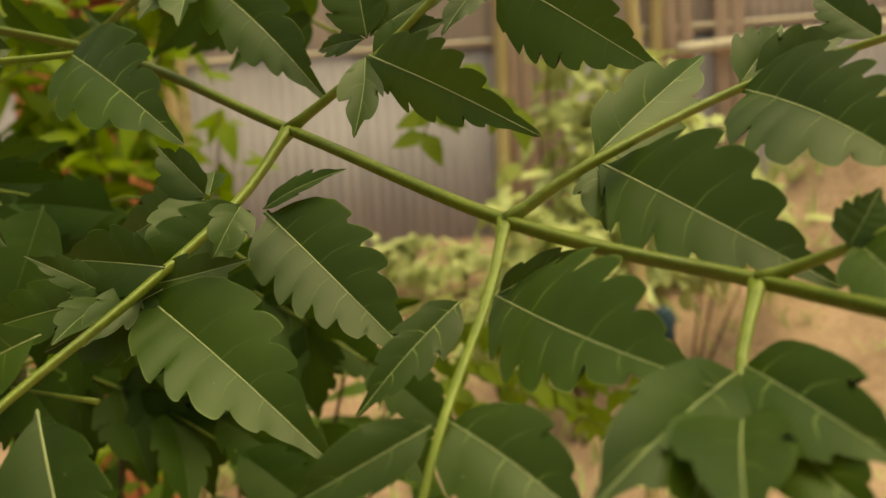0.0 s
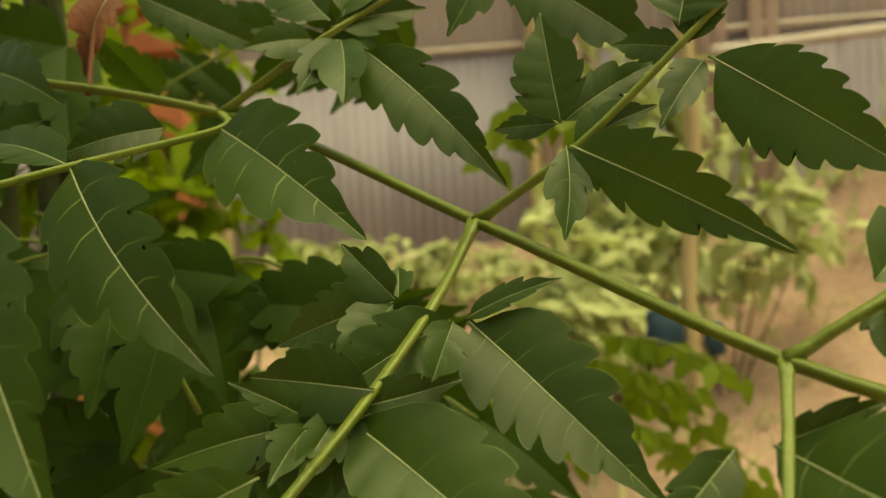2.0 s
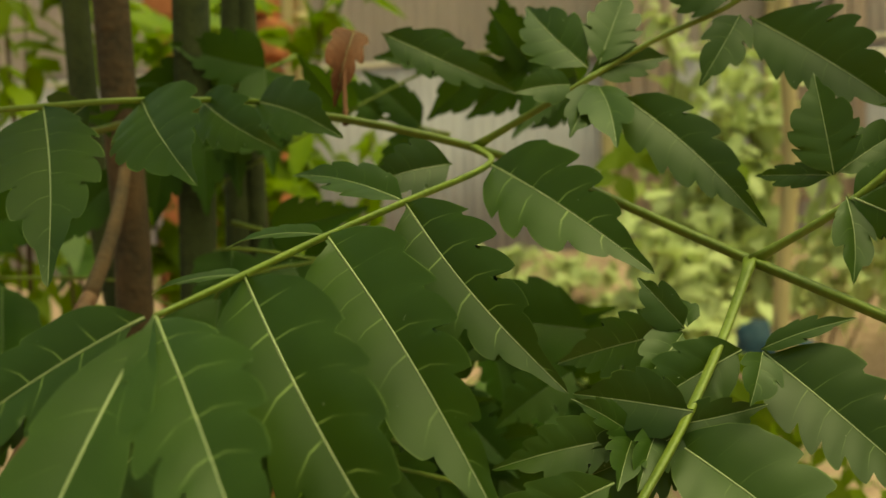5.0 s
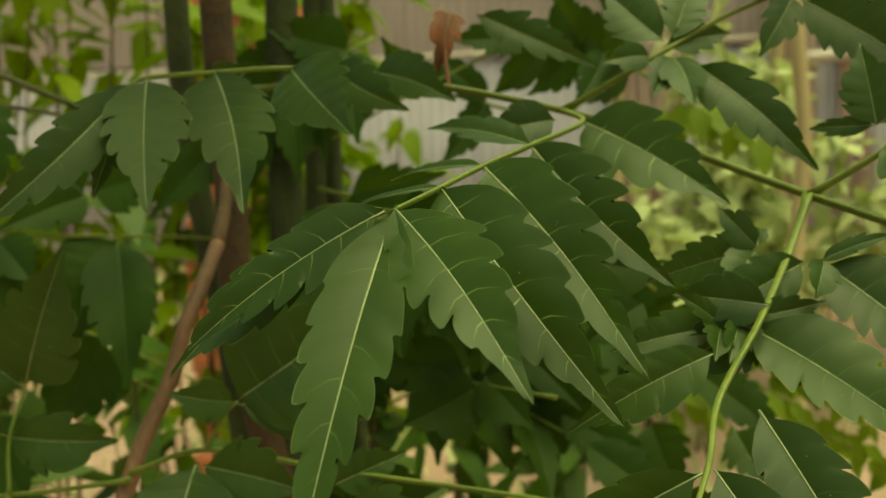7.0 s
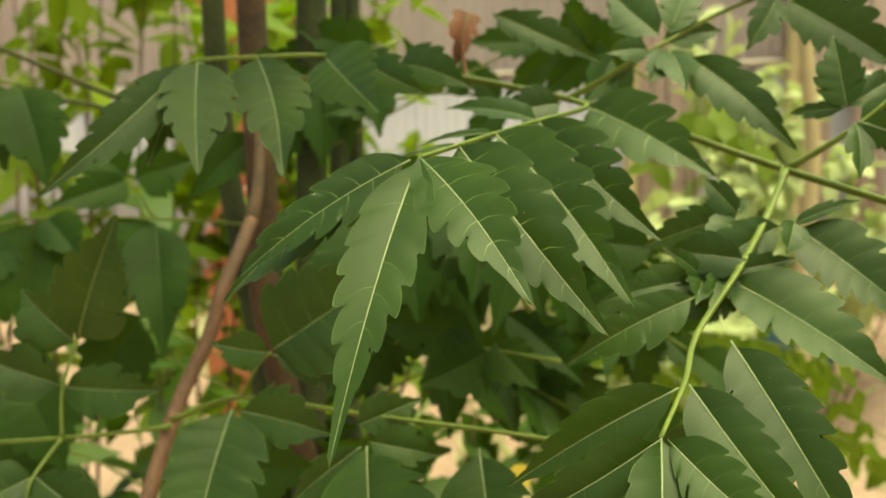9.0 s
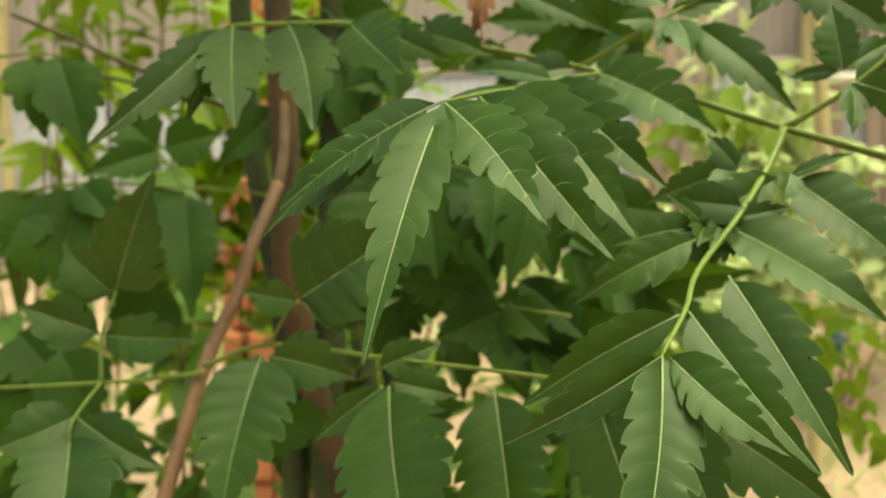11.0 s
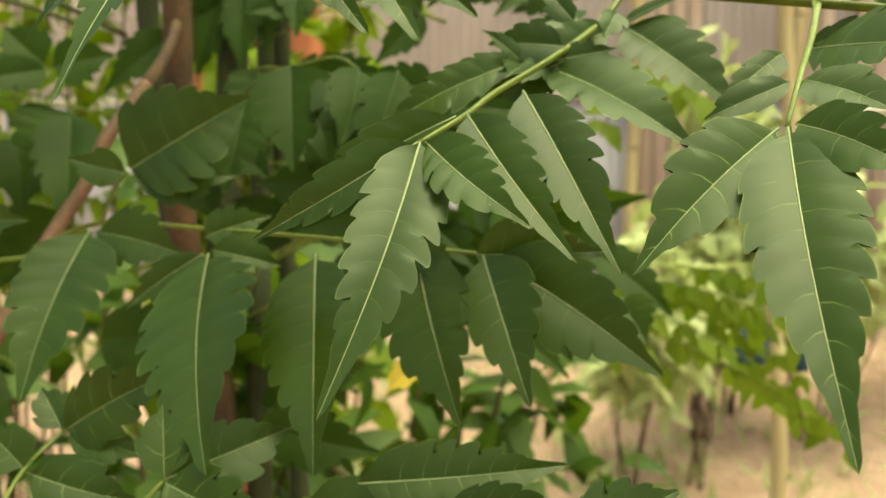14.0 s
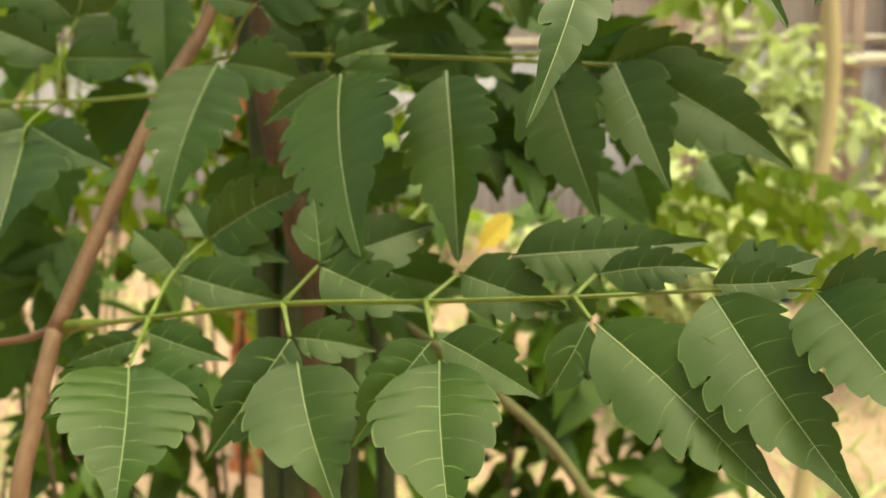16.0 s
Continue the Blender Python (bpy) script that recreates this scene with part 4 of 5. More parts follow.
leaflet(pinna, (-0.1295, 0.1180, 0.6884), (-0.1333, 0.1251, 0.7044), 0.0121, (0.30, -0.89, 0.33), teeth=3, cut=0.06, mat=LEAF_NEAR)
leaflet(pinna, (-0.1290, 0.1181, 0.6887), (-0.1043, 0.1366, 0.6979), 0.0162, (0.24, -0.91, 0.35), teeth=8, mat=LEAF_NEAR)
leaflet(pinna, (-0.1292, 0.1181, 0.6876), (-0.1032, 0.1180, 0.6778), 0.0163, (0.24, -0.89, 0.39), teeth=7, mat=LEAF_NEAR)
pinna = stalk(tree, [(-0.1017, 0.1035, 0.6823), (-0.0958, 0.1125, 0.6875)], 0.00051, 0.00042)
leaflet(pinna, (-0.0955, 0.1125, 0.6879), (-0.0706, 0.1104, 0.6808), 0.0162, (0.10, -0.91, 0.39), teeth=8, mat=LEAF_NEAR)
leaflet(pinna, (-0.0835, 0.1093, 0.6922), (-0.0397, 0.1161, 0.6964), 0.0161, (0.07, -0.88, 0.48), teeth=11, mat=LEAF_NEAR)
pinna = stalk(tree, [(-0.0697, 0.0969, 0.6852), (-0.0651, 0.1030, 0.6894)], 0.00051, 0.00042)
leaflet(pinna, (-0.0645, 0.1030, 0.6895), (-0.0395, 0.1026, 0.6914), 0.0099, (-0.04, -0.93, 0.37), teeth=8, mat=LEAF_NEAR)
leaflet(pinna, (-0.0697, 0.1008, 0.6874), (-0.0659, 0.1012, 0.6792), 0.0066, (0.04, -0.91, 0.41), teeth=4, cut=0.12, mat=LEAF_NEAR)
pinna = stalk(tree, [(-0.1752, 0.1237, 0.6729), (-0.1694, 0.1017, 0.6655)], 0.00051, 0.00042)
leaflet(pinna, (-0.1696, 0.1017, 0.6648), (-0.1582, 0.0724, 0.6408), 0.0289, (0.40, -0.79, 0.47), teeth=11, cut=0.10, mat=LEAF_NEAR)
leaflet(pinna, (-0.1704, 0.1016, 0.6650), (-0.1870, 0.0942, 0.6533), 0.0129, (0.44, -0.79, 0.43), teeth=7, mat=LEAF_NEAR)
leaflet(pinna, (-0.1683, 0.1018, 0.6655), (-0.1461, 0.0966, 0.6550), 0.0156, (0.37, -0.82, 0.43), teeth=6, mat=LEAF_NEAR)
leaflet(pinna, (-0.1731, 0.1185, 0.6698), (-0.1503, 0.1153, 0.6644), 0.0108, (0.36, -0.84, 0.40), teeth=6, mat=LEAF_NEAR)
leaflet(pinna, (-0.1748, 0.1184, 0.6683), (-0.1924, 0.1127, 0.6616), 0.0078, (0.44, -0.81, 0.40), teeth=6, mat=LEAF_NEAR)
pinna = stalk(tree, [(-0.1368, 0.1124, 0.6793), (-0.1328, 0.1048, 0.6730)], 0.00051, 0.00042)
leaflet(pinna, (-0.1326, 0.1048, 0.6724), (-0.1480, 0.0919, 0.6465), 0.0147, (0.30, -0.84, 0.44), teeth=7, cut=0.12, mat=LEAF_NEAR)
leaflet(pinna, (-0.1315, 0.1048, 0.6727), (-0.1127, 0.1080, 0.6699), 0.0107, (0.23, -0.89, 0.40), teeth=6, mat=LEAF_NEAR)
leaflet(pinna, (-0.1302, 0.1022, 0.6679), (-0.1146, 0.0797, 0.6423), 0.0246, (0.24, -0.85, 0.47), teeth=9, cut=0.12, mat=LEAF_NEAR)
pinna = stalk(tree, [(-0.1017, 0.1035, 0.6823), (-0.0985, 0.0925, 0.6759)], 0.00051, 0.00042)
leaflet(pinna, (-0.0986, 0.0925, 0.6754), (-0.1138, 0.0844, 0.6539), 0.0136, (0.17, -0.88, 0.44), teeth=7, cut=0.12, mat=LEAF_NEAR)
leaflet(pinna, (-0.0969, 0.0926, 0.6759), (-0.0751, 0.0865, 0.6657), 0.0134, (0.07, -0.91, 0.41), teeth=7, mat=LEAF_NEAR)
leaflet(pinna, (-0.0965, 0.0899, 0.6718), (-0.0898, 0.0621, 0.6453), 0.0246, (0.11, -0.87, 0.48), teeth=10, cut=0.12, mat=LEAF_NEAR)
pinna = stalk(tree, [(-0.0697, 0.0969, 0.6852), (-0.0663, 0.0906, 0.6816)], 0.00051, 0.00042)
leaflet(pinna, (-0.0667, 0.0906, 0.6810), (-0.0751, 0.0865, 0.6657), 0.0101, (-0.00, -0.91, 0.40), teeth=3, cut=0.06, mat=LEAF_NEAR)
leaflet(pinna, (-0.0655, 0.0907, 0.6808), (-0.0319, 0.0675, 0.6525), 0.0223, (-0.12, -0.89, 0.44), teeth=11, mat=LEAF_NEAR)
# the arching red-brown stem
stem = stalk(tree, [(-0.1830, 0.2750, -0.0300), (-0.1950, 0.1750, 0.2500), (-0.2050, 0.1150, 0.4800), (-0.2084, 0.1180, 0.6101), (-0.2092, 0.1280, 0.6442), (-0.2086, 0.1370, 0.6669)], 0.0027, 0.0023, name='branch', mat=PINK_STEM, groove=0.02, label='smooth pinkish-brown stem')
stem_upper = stalk(tree, [(-0.2086, 0.1366, 0.6660), (-0.2056, 0.1550, 0.6924), (-0.2033, 0.1930, 0.7360), (-0.1971, 0.2080, 0.7576), (-0.1943, 0.2160, 0.7733), (-0.1921, 0.2260, 0.7846), (-0.1913, 0.2400, 0.7960)], 0.0024, 0.0024, name='branch', mat=RED_STEM, groove=0.02, label='reddish-brown arching stem')
stem_top = stalk(tree, [(-0.1913, 0.2396, 0.7957), (-0.1955, 0.2620, 0.8080), (-0.2025, 0.2880, 0.8220), (-0.2085, 0.3080, 0.8350)], 0.0024, 0.0020, name='branch', mat=BARK_BROWN, groove=0.02)
node_base = stalk(tree, [(-0.2092, 0.1400, 0.6650), (-0.2050, 0.1383, 0.6672), (-0.1990, 0.1352, 0.6686), (-0.1900, 0.1308, 0.6702)], 0.0026, 0.0008, name='branch', mat=STALK_DARK, groove=0.05)
twig = stalk(tree, [(-0.2086, 0.1370, 0.6669), (-0.2202, 0.1400, 0.6628), (-0.2372, 0.1400, 0.6602)], 0.0012, 0.0009, name='branch', mat=RED_STEM, groove=0.02)
stem2 = stalk(tree, [(-0.0568, 0.2400, 0.5895), (-0.0786, 0.2600, 0.6113), (-0.1135, 0.2900, 0.6306), (-0.1508, 0.3300, 0.6454)], 0.0022, 0.0020, name='branch', mat=TWIG, groove=0.02)
stem3 = stalk(tree, [(-0.3325, 0.3000, 0.8754), (-0.3085, 0.3100, 0.8649), (-0.2849, 0.3200, 0.8532), (-0.2471, 0.3400, 0.8352)], 0.0011, 0.0014, name='branch', mat=BARK_GREEN, groove=0.02)
stem4 = stalk(tree, [(-0.3403, 0.3300, 0.8555), (-0.2984, 0.3300, 0.8490), (-0.2672, 0.3400, 0.8397)], 0.0009, 0.0011, name='branch', mat=BARK_GREEN, groove=0.02)
# trunks
trunk = stalk(tree, [(-0.2379, 0.3400, 0.9929), (-0.2386, 0.3400, 0.8866), (-0.2339, 0.3400, 0.8157), (-0.2180, 0.3300, 0.7337), (-0.2100, 0.3200, 0.6480), (-0.1983, 0.3000, 0.4902), (-0.2050, 0.3100, -0.0300)], 0.0052, 0.0062, name='trunk', mat=BARK_DARK, sides=14, groove=0.02, label='dark greenish trunk')
trunk = stalk(tree, [(-0.2116, 0.3100, 0.9781), (-0.2108, 0.3100, 0.8795), (-0.2088, 0.3100, 0.8138), (-0.2087, 0.3100, 0.7625), (-0.2004, 0.3100, 0.7156), (-0.1870, 0.3100, 0.6520), (-0.1770, 0.3000, 0.4918), (-0.1750, 0.3100, -0.0300)], 0.0062, 0.0072, name='trunk', mat=BARK_BROWN, sides=14, groove=0.02, label='reddish-brown trunk')
trunk = stalk(tree, [(-0.1855, 0.3300, 0.9852), (-0.1896, 0.3300, 0.8829), (-0.1916, 0.3300, 0.8039), (-0.1920, 0.3200, 0.7245), (-0.1923, 0.3100, 0.6519), (-0.1876, 0.3000, 0.4910), (-0.1900, 0.3000, -0.0300)], 0.0068, 0.0075, name='trunk', mat=BARK_DARK, sides=14, groove=0.02, label='dark greenish trunk')
trunk = stalk(tree, [(-0.1792, 0.3600, 0.9669), (-0.1832, 0.3600, 0.8871), (-0.1844, 0.3600, 0.8322), (-0.1840, 0.3500, 0.7402), (-0.1726, 0.3200, 0.6145), (-0.1650, 0.3300, -0.0300)], 0.0045, 0.006, name='trunk', mat=BARK_DARK, sides=14, groove=0.02, label='dark greenish trunk')
trunk = stalk(tree, [(-0.1768, 0.3600, 0.9386), (-0.1767, 0.3600, 0.8564), (-0.1763, 0.3600, 0.7791), (-0.1663, 0.3500, 0.6644), (-0.1505, 0.3200, 0.5171), (-0.1500, 0.3350, -0.0300)], 0.0035, 0.005, name='trunk', mat=BARK_DARK, sides=14, groove=0.02, label='dark greenish trunk')
# leaves round the trunks
leaf_stalk = stalk(tree, [(-0.1960, 0.3250, 0.7777), (-0.2089, 0.3225, 0.7856), (-0.2218, 0.3200, 0.7922), (-0.2533, 0.3000, 0.7959), (-0.2873, 0.2700, 0.7978), (-0.3096, 0.2500, 0.7923), (-0.3320, 0.2400, 0.7881)], 0.00068, 0.00051)
leaflet(leaf_stalk, (-0.2874, 0.2700, 0.7971), (-0.2870, 0.2500, 0.7535), 0.0339, (0.47, -0.84, 0.28), teeth=8, rib_size=0.8, mat=LEAF_SHADED)
leaflet(leaf_stalk, (-0.2854, 0.2700, 0.7971), (-0.2660, 0.2600, 0.7802), 0.0184, (0.45, -0.86, 0.25), rib_size=0.8, mat=LEAF_SHADED)
leaflet(leaf_stalk, (-0.3010, 0.2600, 0.7944), (-0.3043, 0.2400, 0.7679), 0.0255, (0.51, -0.82, 0.27), rib_size=0.8, mat=LEAF_SHADED)
leaflet(leaf_stalk, (-0.2533, 0.3000, 0.7944), (-0.2388, 0.2700, 0.7394), 0.0275, (0.36, -0.88, 0.30), rib_size=0.8, mat=LEAF_SHADED)
leaflet(leaf_stalk, (-0.2560, 0.3000, 0.7944), (-0.2637, 0.2800, 0.7624), 0.0307, (0.39, -0.88, 0.27), rib_size=0.8, mat=LEAF_SHADED)
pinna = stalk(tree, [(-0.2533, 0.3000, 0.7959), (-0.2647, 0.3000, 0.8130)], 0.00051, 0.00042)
leaflet(pinna, (-0.2647, 0.3000, 0.8123), (-0.2860, 0.2700, 0.8009), 0.0171, (0.43, -0.88, 0.21), rib_size=0.8, mat=LEAF_SHADED)
leaflet(pinna, (-0.2652, 0.3000, 0.8138), (-0.2854, 0.3000, 0.8311), 0.0242, (0.42, -0.89, 0.18), rib_size=0.8, mat=LEAF_SHADED)
leaflet(pinna, (-0.2625, 0.3000, 0.8132), (-0.2379, 0.3100, 0.8207), 0.0229, (0.37, -0.91, 0.19), rib_size=0.8, mat=LEAF_SHADED)
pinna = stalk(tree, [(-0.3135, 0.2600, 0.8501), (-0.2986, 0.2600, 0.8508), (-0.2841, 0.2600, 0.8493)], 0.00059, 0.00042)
leaflet(pinna, (-0.2889, 0.2600, 0.8494), (-0.2729, 0.2500, 0.8087), 0.0280, (0.48, -0.87, 0.16), rib_size=0.8, mat=LEAF_SHADED)
leaflet(pinna, (-0.2987, 0.2600, 0.8501), (-0.2894, 0.2500, 0.8146), 0.0230, (0.50, -0.85, 0.15), rib_size=0.8, mat=LEAF_SHADED)
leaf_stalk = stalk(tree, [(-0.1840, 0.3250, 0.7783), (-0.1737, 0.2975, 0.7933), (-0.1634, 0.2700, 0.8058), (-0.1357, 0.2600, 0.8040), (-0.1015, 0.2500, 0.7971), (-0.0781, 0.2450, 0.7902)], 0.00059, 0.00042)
leaflet(leaf_stalk, (-0.1379, 0.2600, 0.8034), (-0.1231, 0.2400, 0.7658), 0.0303, (0.25, -0.96, 0.15), rib_size=0.8, mat=LEAF_SHADED)
leaflet(leaf_stalk, (-0.1129, 0.2550, 0.7999), (-0.1057, 0.2400, 0.7658), 0.0253, (0.19, -0.97, 0.16), rib_size=0.8, mat=LEAF_SHADED)
leaflet(leaf_stalk, (-0.0994, 0.2500, 0.7960), (-0.0881, 0.2300, 0.7616), 0.0291, (0.15, -0.97, 0.17), rib_size=0.8, mat=LEAF_SHADED)
leaflet(leaf_stalk, (-0.1346, 0.2600, 0.8040), (-0.1049, 0.2700, 0.8020), 0.0145, (0.21, -0.97, 0.11), rib_size=0.8, mat=LEAF_SHADED)
leaflet(leaf_stalk, (-0.1588, 0.2700, 0.8057), (-0.1601, 0.2600, 0.7774), 0.0246, (0.31, -0.94, 0.14), rib_size=0.8, mat=LEAF_SHADED)
leaflet(leaf_stalk, (-0.1459, 0.2500, 0.7557), (-0.1555, 0.2400, 0.7309), 0.0256, (0.30, -0.92, 0.27), rib_size=0.8, mat=LEAF_SHADED)
leaflet(leaf_stalk, (-0.1288, 0.2500, 0.7620), (-0.1450, 0.2400, 0.7433), 0.0208, (0.26, -0.93, 0.24), rib_size=0.8, mat=LEAF_SHADED)
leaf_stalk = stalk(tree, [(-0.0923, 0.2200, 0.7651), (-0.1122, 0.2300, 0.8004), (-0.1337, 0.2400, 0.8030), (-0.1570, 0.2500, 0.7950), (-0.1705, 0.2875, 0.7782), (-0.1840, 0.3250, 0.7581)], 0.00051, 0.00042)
leaflet(leaf_stalk, (-0.1345, 0.2300, 0.8007), (-0.1273, 0.2100, 0.7621), 0.0286, (0.13, -0.95, 0.27), rib_size=0.8, mat=LEAF_SHADED)
leaflet(leaf_stalk, (-0.1142, 0.2300, 0.7985), (-0.1073, 0.2100, 0.7622), 0.0262, (0.07, -0.96, 0.28), rib_size=0.8, mat=LEAF_SHADED)
leaflet(leaf_stalk, (-0.1570, 0.2500, 0.7929), (-0.1578, 0.2300, 0.7560), 0.0283, (0.19, -0.94, 0.29), rib_size=0.8, mat=LEAF_SHADED)
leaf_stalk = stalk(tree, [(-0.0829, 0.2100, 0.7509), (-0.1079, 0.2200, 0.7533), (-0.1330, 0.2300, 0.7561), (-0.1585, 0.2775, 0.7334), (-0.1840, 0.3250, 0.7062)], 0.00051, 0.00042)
leaflet(leaf_stalk, (-0.1099, 0.2200, 0.7572), (-0.1474, 0.2300, 0.7601), 0.0179, (0.12, -0.93, 0.34), rib_size=0.8, mat=LEAF_SHADED)
leaflet(leaf_stalk, (-0.1060, 0.2200, 0.7523), (-0.1285, 0.2100, 0.7429), 0.0239, (0.08, -0.93, 0.37), rib_size=0.8, mat=LEAF_SHADED)
leaflet(leaf_stalk, (-0.1040, 0.2200, 0.7553), (-0.0895, 0.2100, 0.7413), 0.0172, (0.02, -0.93, 0.37), rib_size=0.8, mat=LEAF_SHADED)
leaflet(leaf_stalk, (-0.1796, 0.2500, 0.7713), (-0.1644, 0.2400, 0.7463), 0.0266, (0.22, -0.92, 0.33), rib_size=0.8, mat=LEAF_SHADED)
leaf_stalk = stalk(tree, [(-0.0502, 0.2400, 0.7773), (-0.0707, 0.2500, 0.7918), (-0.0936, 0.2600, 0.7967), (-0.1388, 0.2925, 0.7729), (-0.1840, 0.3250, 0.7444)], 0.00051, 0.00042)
leaflet(leaf_stalk, (-0.0503, 0.2300, 0.7847), (-0.0908, 0.2400, 0.7887), 0.0234, (0.16, -0.91, 0.37), rib_size=0.8, mat=LEAF_SHADED)
leaflet(leaf_stalk, (-0.0692, 0.2400, 0.7901), (-0.0881, 0.2300, 0.7762), 0.0172, (0.20, -0.90, 0.38), rib_size=0.8, mat=LEAF_SHADED)
leaflet(leaf_stalk, (-0.0860, 0.2400, 0.7941), (-0.1165, 0.2500, 0.7979), 0.0179, (0.28, -0.90, 0.33), rib_size=0.8, mat=LEAF_SHADED)
leaflet(leaf_stalk, (-0.0954, 0.2200, 0.7973), (-0.1039, 0.2000, 0.7594), 0.0181, (0.30, -0.86, 0.41), rib_size=0.8, mat=LEAF_SHADED)
leaflet(leaf_stalk, (-0.1085, 0.2200, 0.7982), (-0.1101, 0.2000, 0.7696), 0.0181, (0.34, -0.86, 0.39), rib_size=0.8, mat=LEAF_SHADED)
leaflet(leaf_stalk, (-0.0567, 0.2200, 0.7763), (-0.0766, 0.2100, 0.7645), 0.0157, (0.16, -0.88, 0.44), rib_size=0.8, mat=LEAF_SHADED)
# a dry leaf and a yellow leaf
stalk(tree, [(-0.1120, 0.2225, 0.8405), (-0.1140, 0.2350, 0.8560), (-0.1126, 0.2450, 0.8672)], 0.0006, 0.0004, mat=DRY)
withered = leaflet(main_stalk, (-0.1126, 0.2450, 0.8672), (-0.1176, 0.2350, 0.8451), 0.0107, (0.19, -0.97, 0.13), mat=DRY, teeth=6, cut=0.3, fold=1.1, arch=1.5, twist=0.6)
withered["label"] = "withered brown leaflet"
yellowed = leaflet(leaf_stalk, (-0.0941, 0.2800, 0.6965), (-0.1078, 0.2700, 0.6806), 0.0105, (0.08, -0.95, 0.29), mat=YELLOW, teeth=5)
yellowed["label"] = "yellowed leaflet"
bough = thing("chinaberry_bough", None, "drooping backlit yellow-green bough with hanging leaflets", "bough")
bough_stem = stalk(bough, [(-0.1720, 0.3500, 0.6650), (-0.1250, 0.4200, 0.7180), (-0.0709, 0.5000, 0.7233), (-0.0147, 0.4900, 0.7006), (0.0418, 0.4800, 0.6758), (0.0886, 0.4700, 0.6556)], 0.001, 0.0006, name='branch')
spray(bough, (-0.0181, 0.4900, 0.7005), (0.0724, 0.4700, 0.6715), 6, 0.02, LEAF_BOUGH_LIT, 1)
spray(bough, (0.0151, 0.4800, 0.6869), (0.1132, 0.5400, 0.6295), 6, 0.02, LEAF_BOUGH_LIT, 2)
spray(bough, (0.0607, 0.4750, 0.6670), (0.1458, 0.5300, 0.6111), 6, 0.021, LEAF_BOUGH_LIT, 3)
spray(bough, (0.0099, 0.5000, 0.7109), (0.0968, 0.4800, 0.6842), 6, 0.02, LEAF_BOUGH_LIT, 4)
spray(bough, (-0.0530, 0.5000, 0.7130), (-0.0080, 0.4800, 0.6743), 4, 0.021, LEAF_BOUGH_LIT, 5)
spray(bough, (0.0445, 0.5000, 0.6943), (0.1196, 0.4900, 0.6499), 5, 0.018, LEAF_BOUGH_LIT, 6)
spray(bough, (-0.0235, 0.5000, 0.7133), (0.0833, 0.4700, 0.6996), 8, 0.021, LEAF_BOUGH_LIT, 7)
spray(bough, (0.0321, 0.5000, 0.7253), (0.1086, 0.4700, 0.7036), 6, 0.02, LEAF_BOUGH_LIT, 8)
spray(bough, (-0.0413, 0.4900, 0.7024), (0.0227, 0.4700, 0.6674), 6, 0.021, LEAF_BOUGH_LIT, 9)
spray(bough, (-0.0023, 0.6000, 0.8523), (0.0469, 0.5000, 0.8304), 5, 0.024, LEAF_BOUGH_LIT, 10)
spray(bough, (-0.0104, 0.6000, 0.8157), (0.0173, 0.5000, 0.8559), 5, 0.024, LEAF_BOUGH_LIT, 11)
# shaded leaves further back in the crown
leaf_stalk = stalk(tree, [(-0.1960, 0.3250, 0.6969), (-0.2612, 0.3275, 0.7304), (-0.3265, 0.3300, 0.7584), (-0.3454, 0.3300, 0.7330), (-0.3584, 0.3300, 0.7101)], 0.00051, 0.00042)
leaflet(leaf_stalk, (-0.3485, 0.3200, 0.7260), (-0.3205, 0.3100, 0.7007), 0.0397, (0.47, -0.79, 0.39), rib_size=0.8, mat=LEAF_SHADED)
leaflet(leaf_stalk, (-0.2811, 0.3100, 0.7837), (-0.2701, 0.2900, 0.7490), 0.0374, (0.41, -0.86, 0.30), rib_size=0.8, mat=LEAF_SHADED)
leaflet(leaf_stalk, (-0.2700, 0.3200, 0.7510), (-0.2946, 0.3100, 0.7146), 0.0360, (0.40, -0.84, 0.36), rib_size=0.8, mat=LEAF_SHADED)
leaflet(leaf_stalk, (-0.3491, 0.3200, 0.7121), (-0.3556, 0.3100, 0.6865), 0.0368, (0.49, -0.77, 0.41), rib_size=0.8, mat=LEAF_SHADED)
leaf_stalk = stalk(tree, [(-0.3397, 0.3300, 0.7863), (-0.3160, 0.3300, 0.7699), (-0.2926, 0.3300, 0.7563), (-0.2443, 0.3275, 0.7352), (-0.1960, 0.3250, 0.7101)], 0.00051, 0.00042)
leaflet(leaf_stalk, (-0.3333, 0.3200, 0.7818), (-0.3302, 0.3100, 0.7485), 0.0361, (0.53, -0.84, 0.13), rib_size=0.8, mat=LEAF_SHADED)
leaflet(leaf_stalk, (-0.3157, 0.3000, 0.7217), (-0.2935, 0.2900, 0.6863), 0.0345, (0.50, -0.83, 0.25), rib_size=0.8, mat=LEAF_SHADED)
leaflet(leaf_stalk, (-0.3272, 0.3000, 0.7033), (-0.3267, 0.2900, 0.6674), 0.0349, (0.53, -0.80, 0.29), rib_size=0.8, mat=LEAF_SHADED)
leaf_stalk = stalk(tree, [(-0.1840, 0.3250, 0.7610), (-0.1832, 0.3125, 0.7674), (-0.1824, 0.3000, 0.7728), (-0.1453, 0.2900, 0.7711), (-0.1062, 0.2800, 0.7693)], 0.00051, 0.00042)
leaflet(leaf_stalk, (-0.1748, 0.2900, 0.7806), (-0.1576, 0.2800, 0.7648), 0.0265, (0.24, -0.97, 0.09), rib_size=0.8, mat=LEAF_SHADED)
leaflet(leaf_stalk, (-0.1478, 0.2900, 0.7758), (-0.1290, 0.2800, 0.7534), 0.0289, (0.17, -0.98, 0.10), rib_size=0.8, mat=LEAF_SHADED)
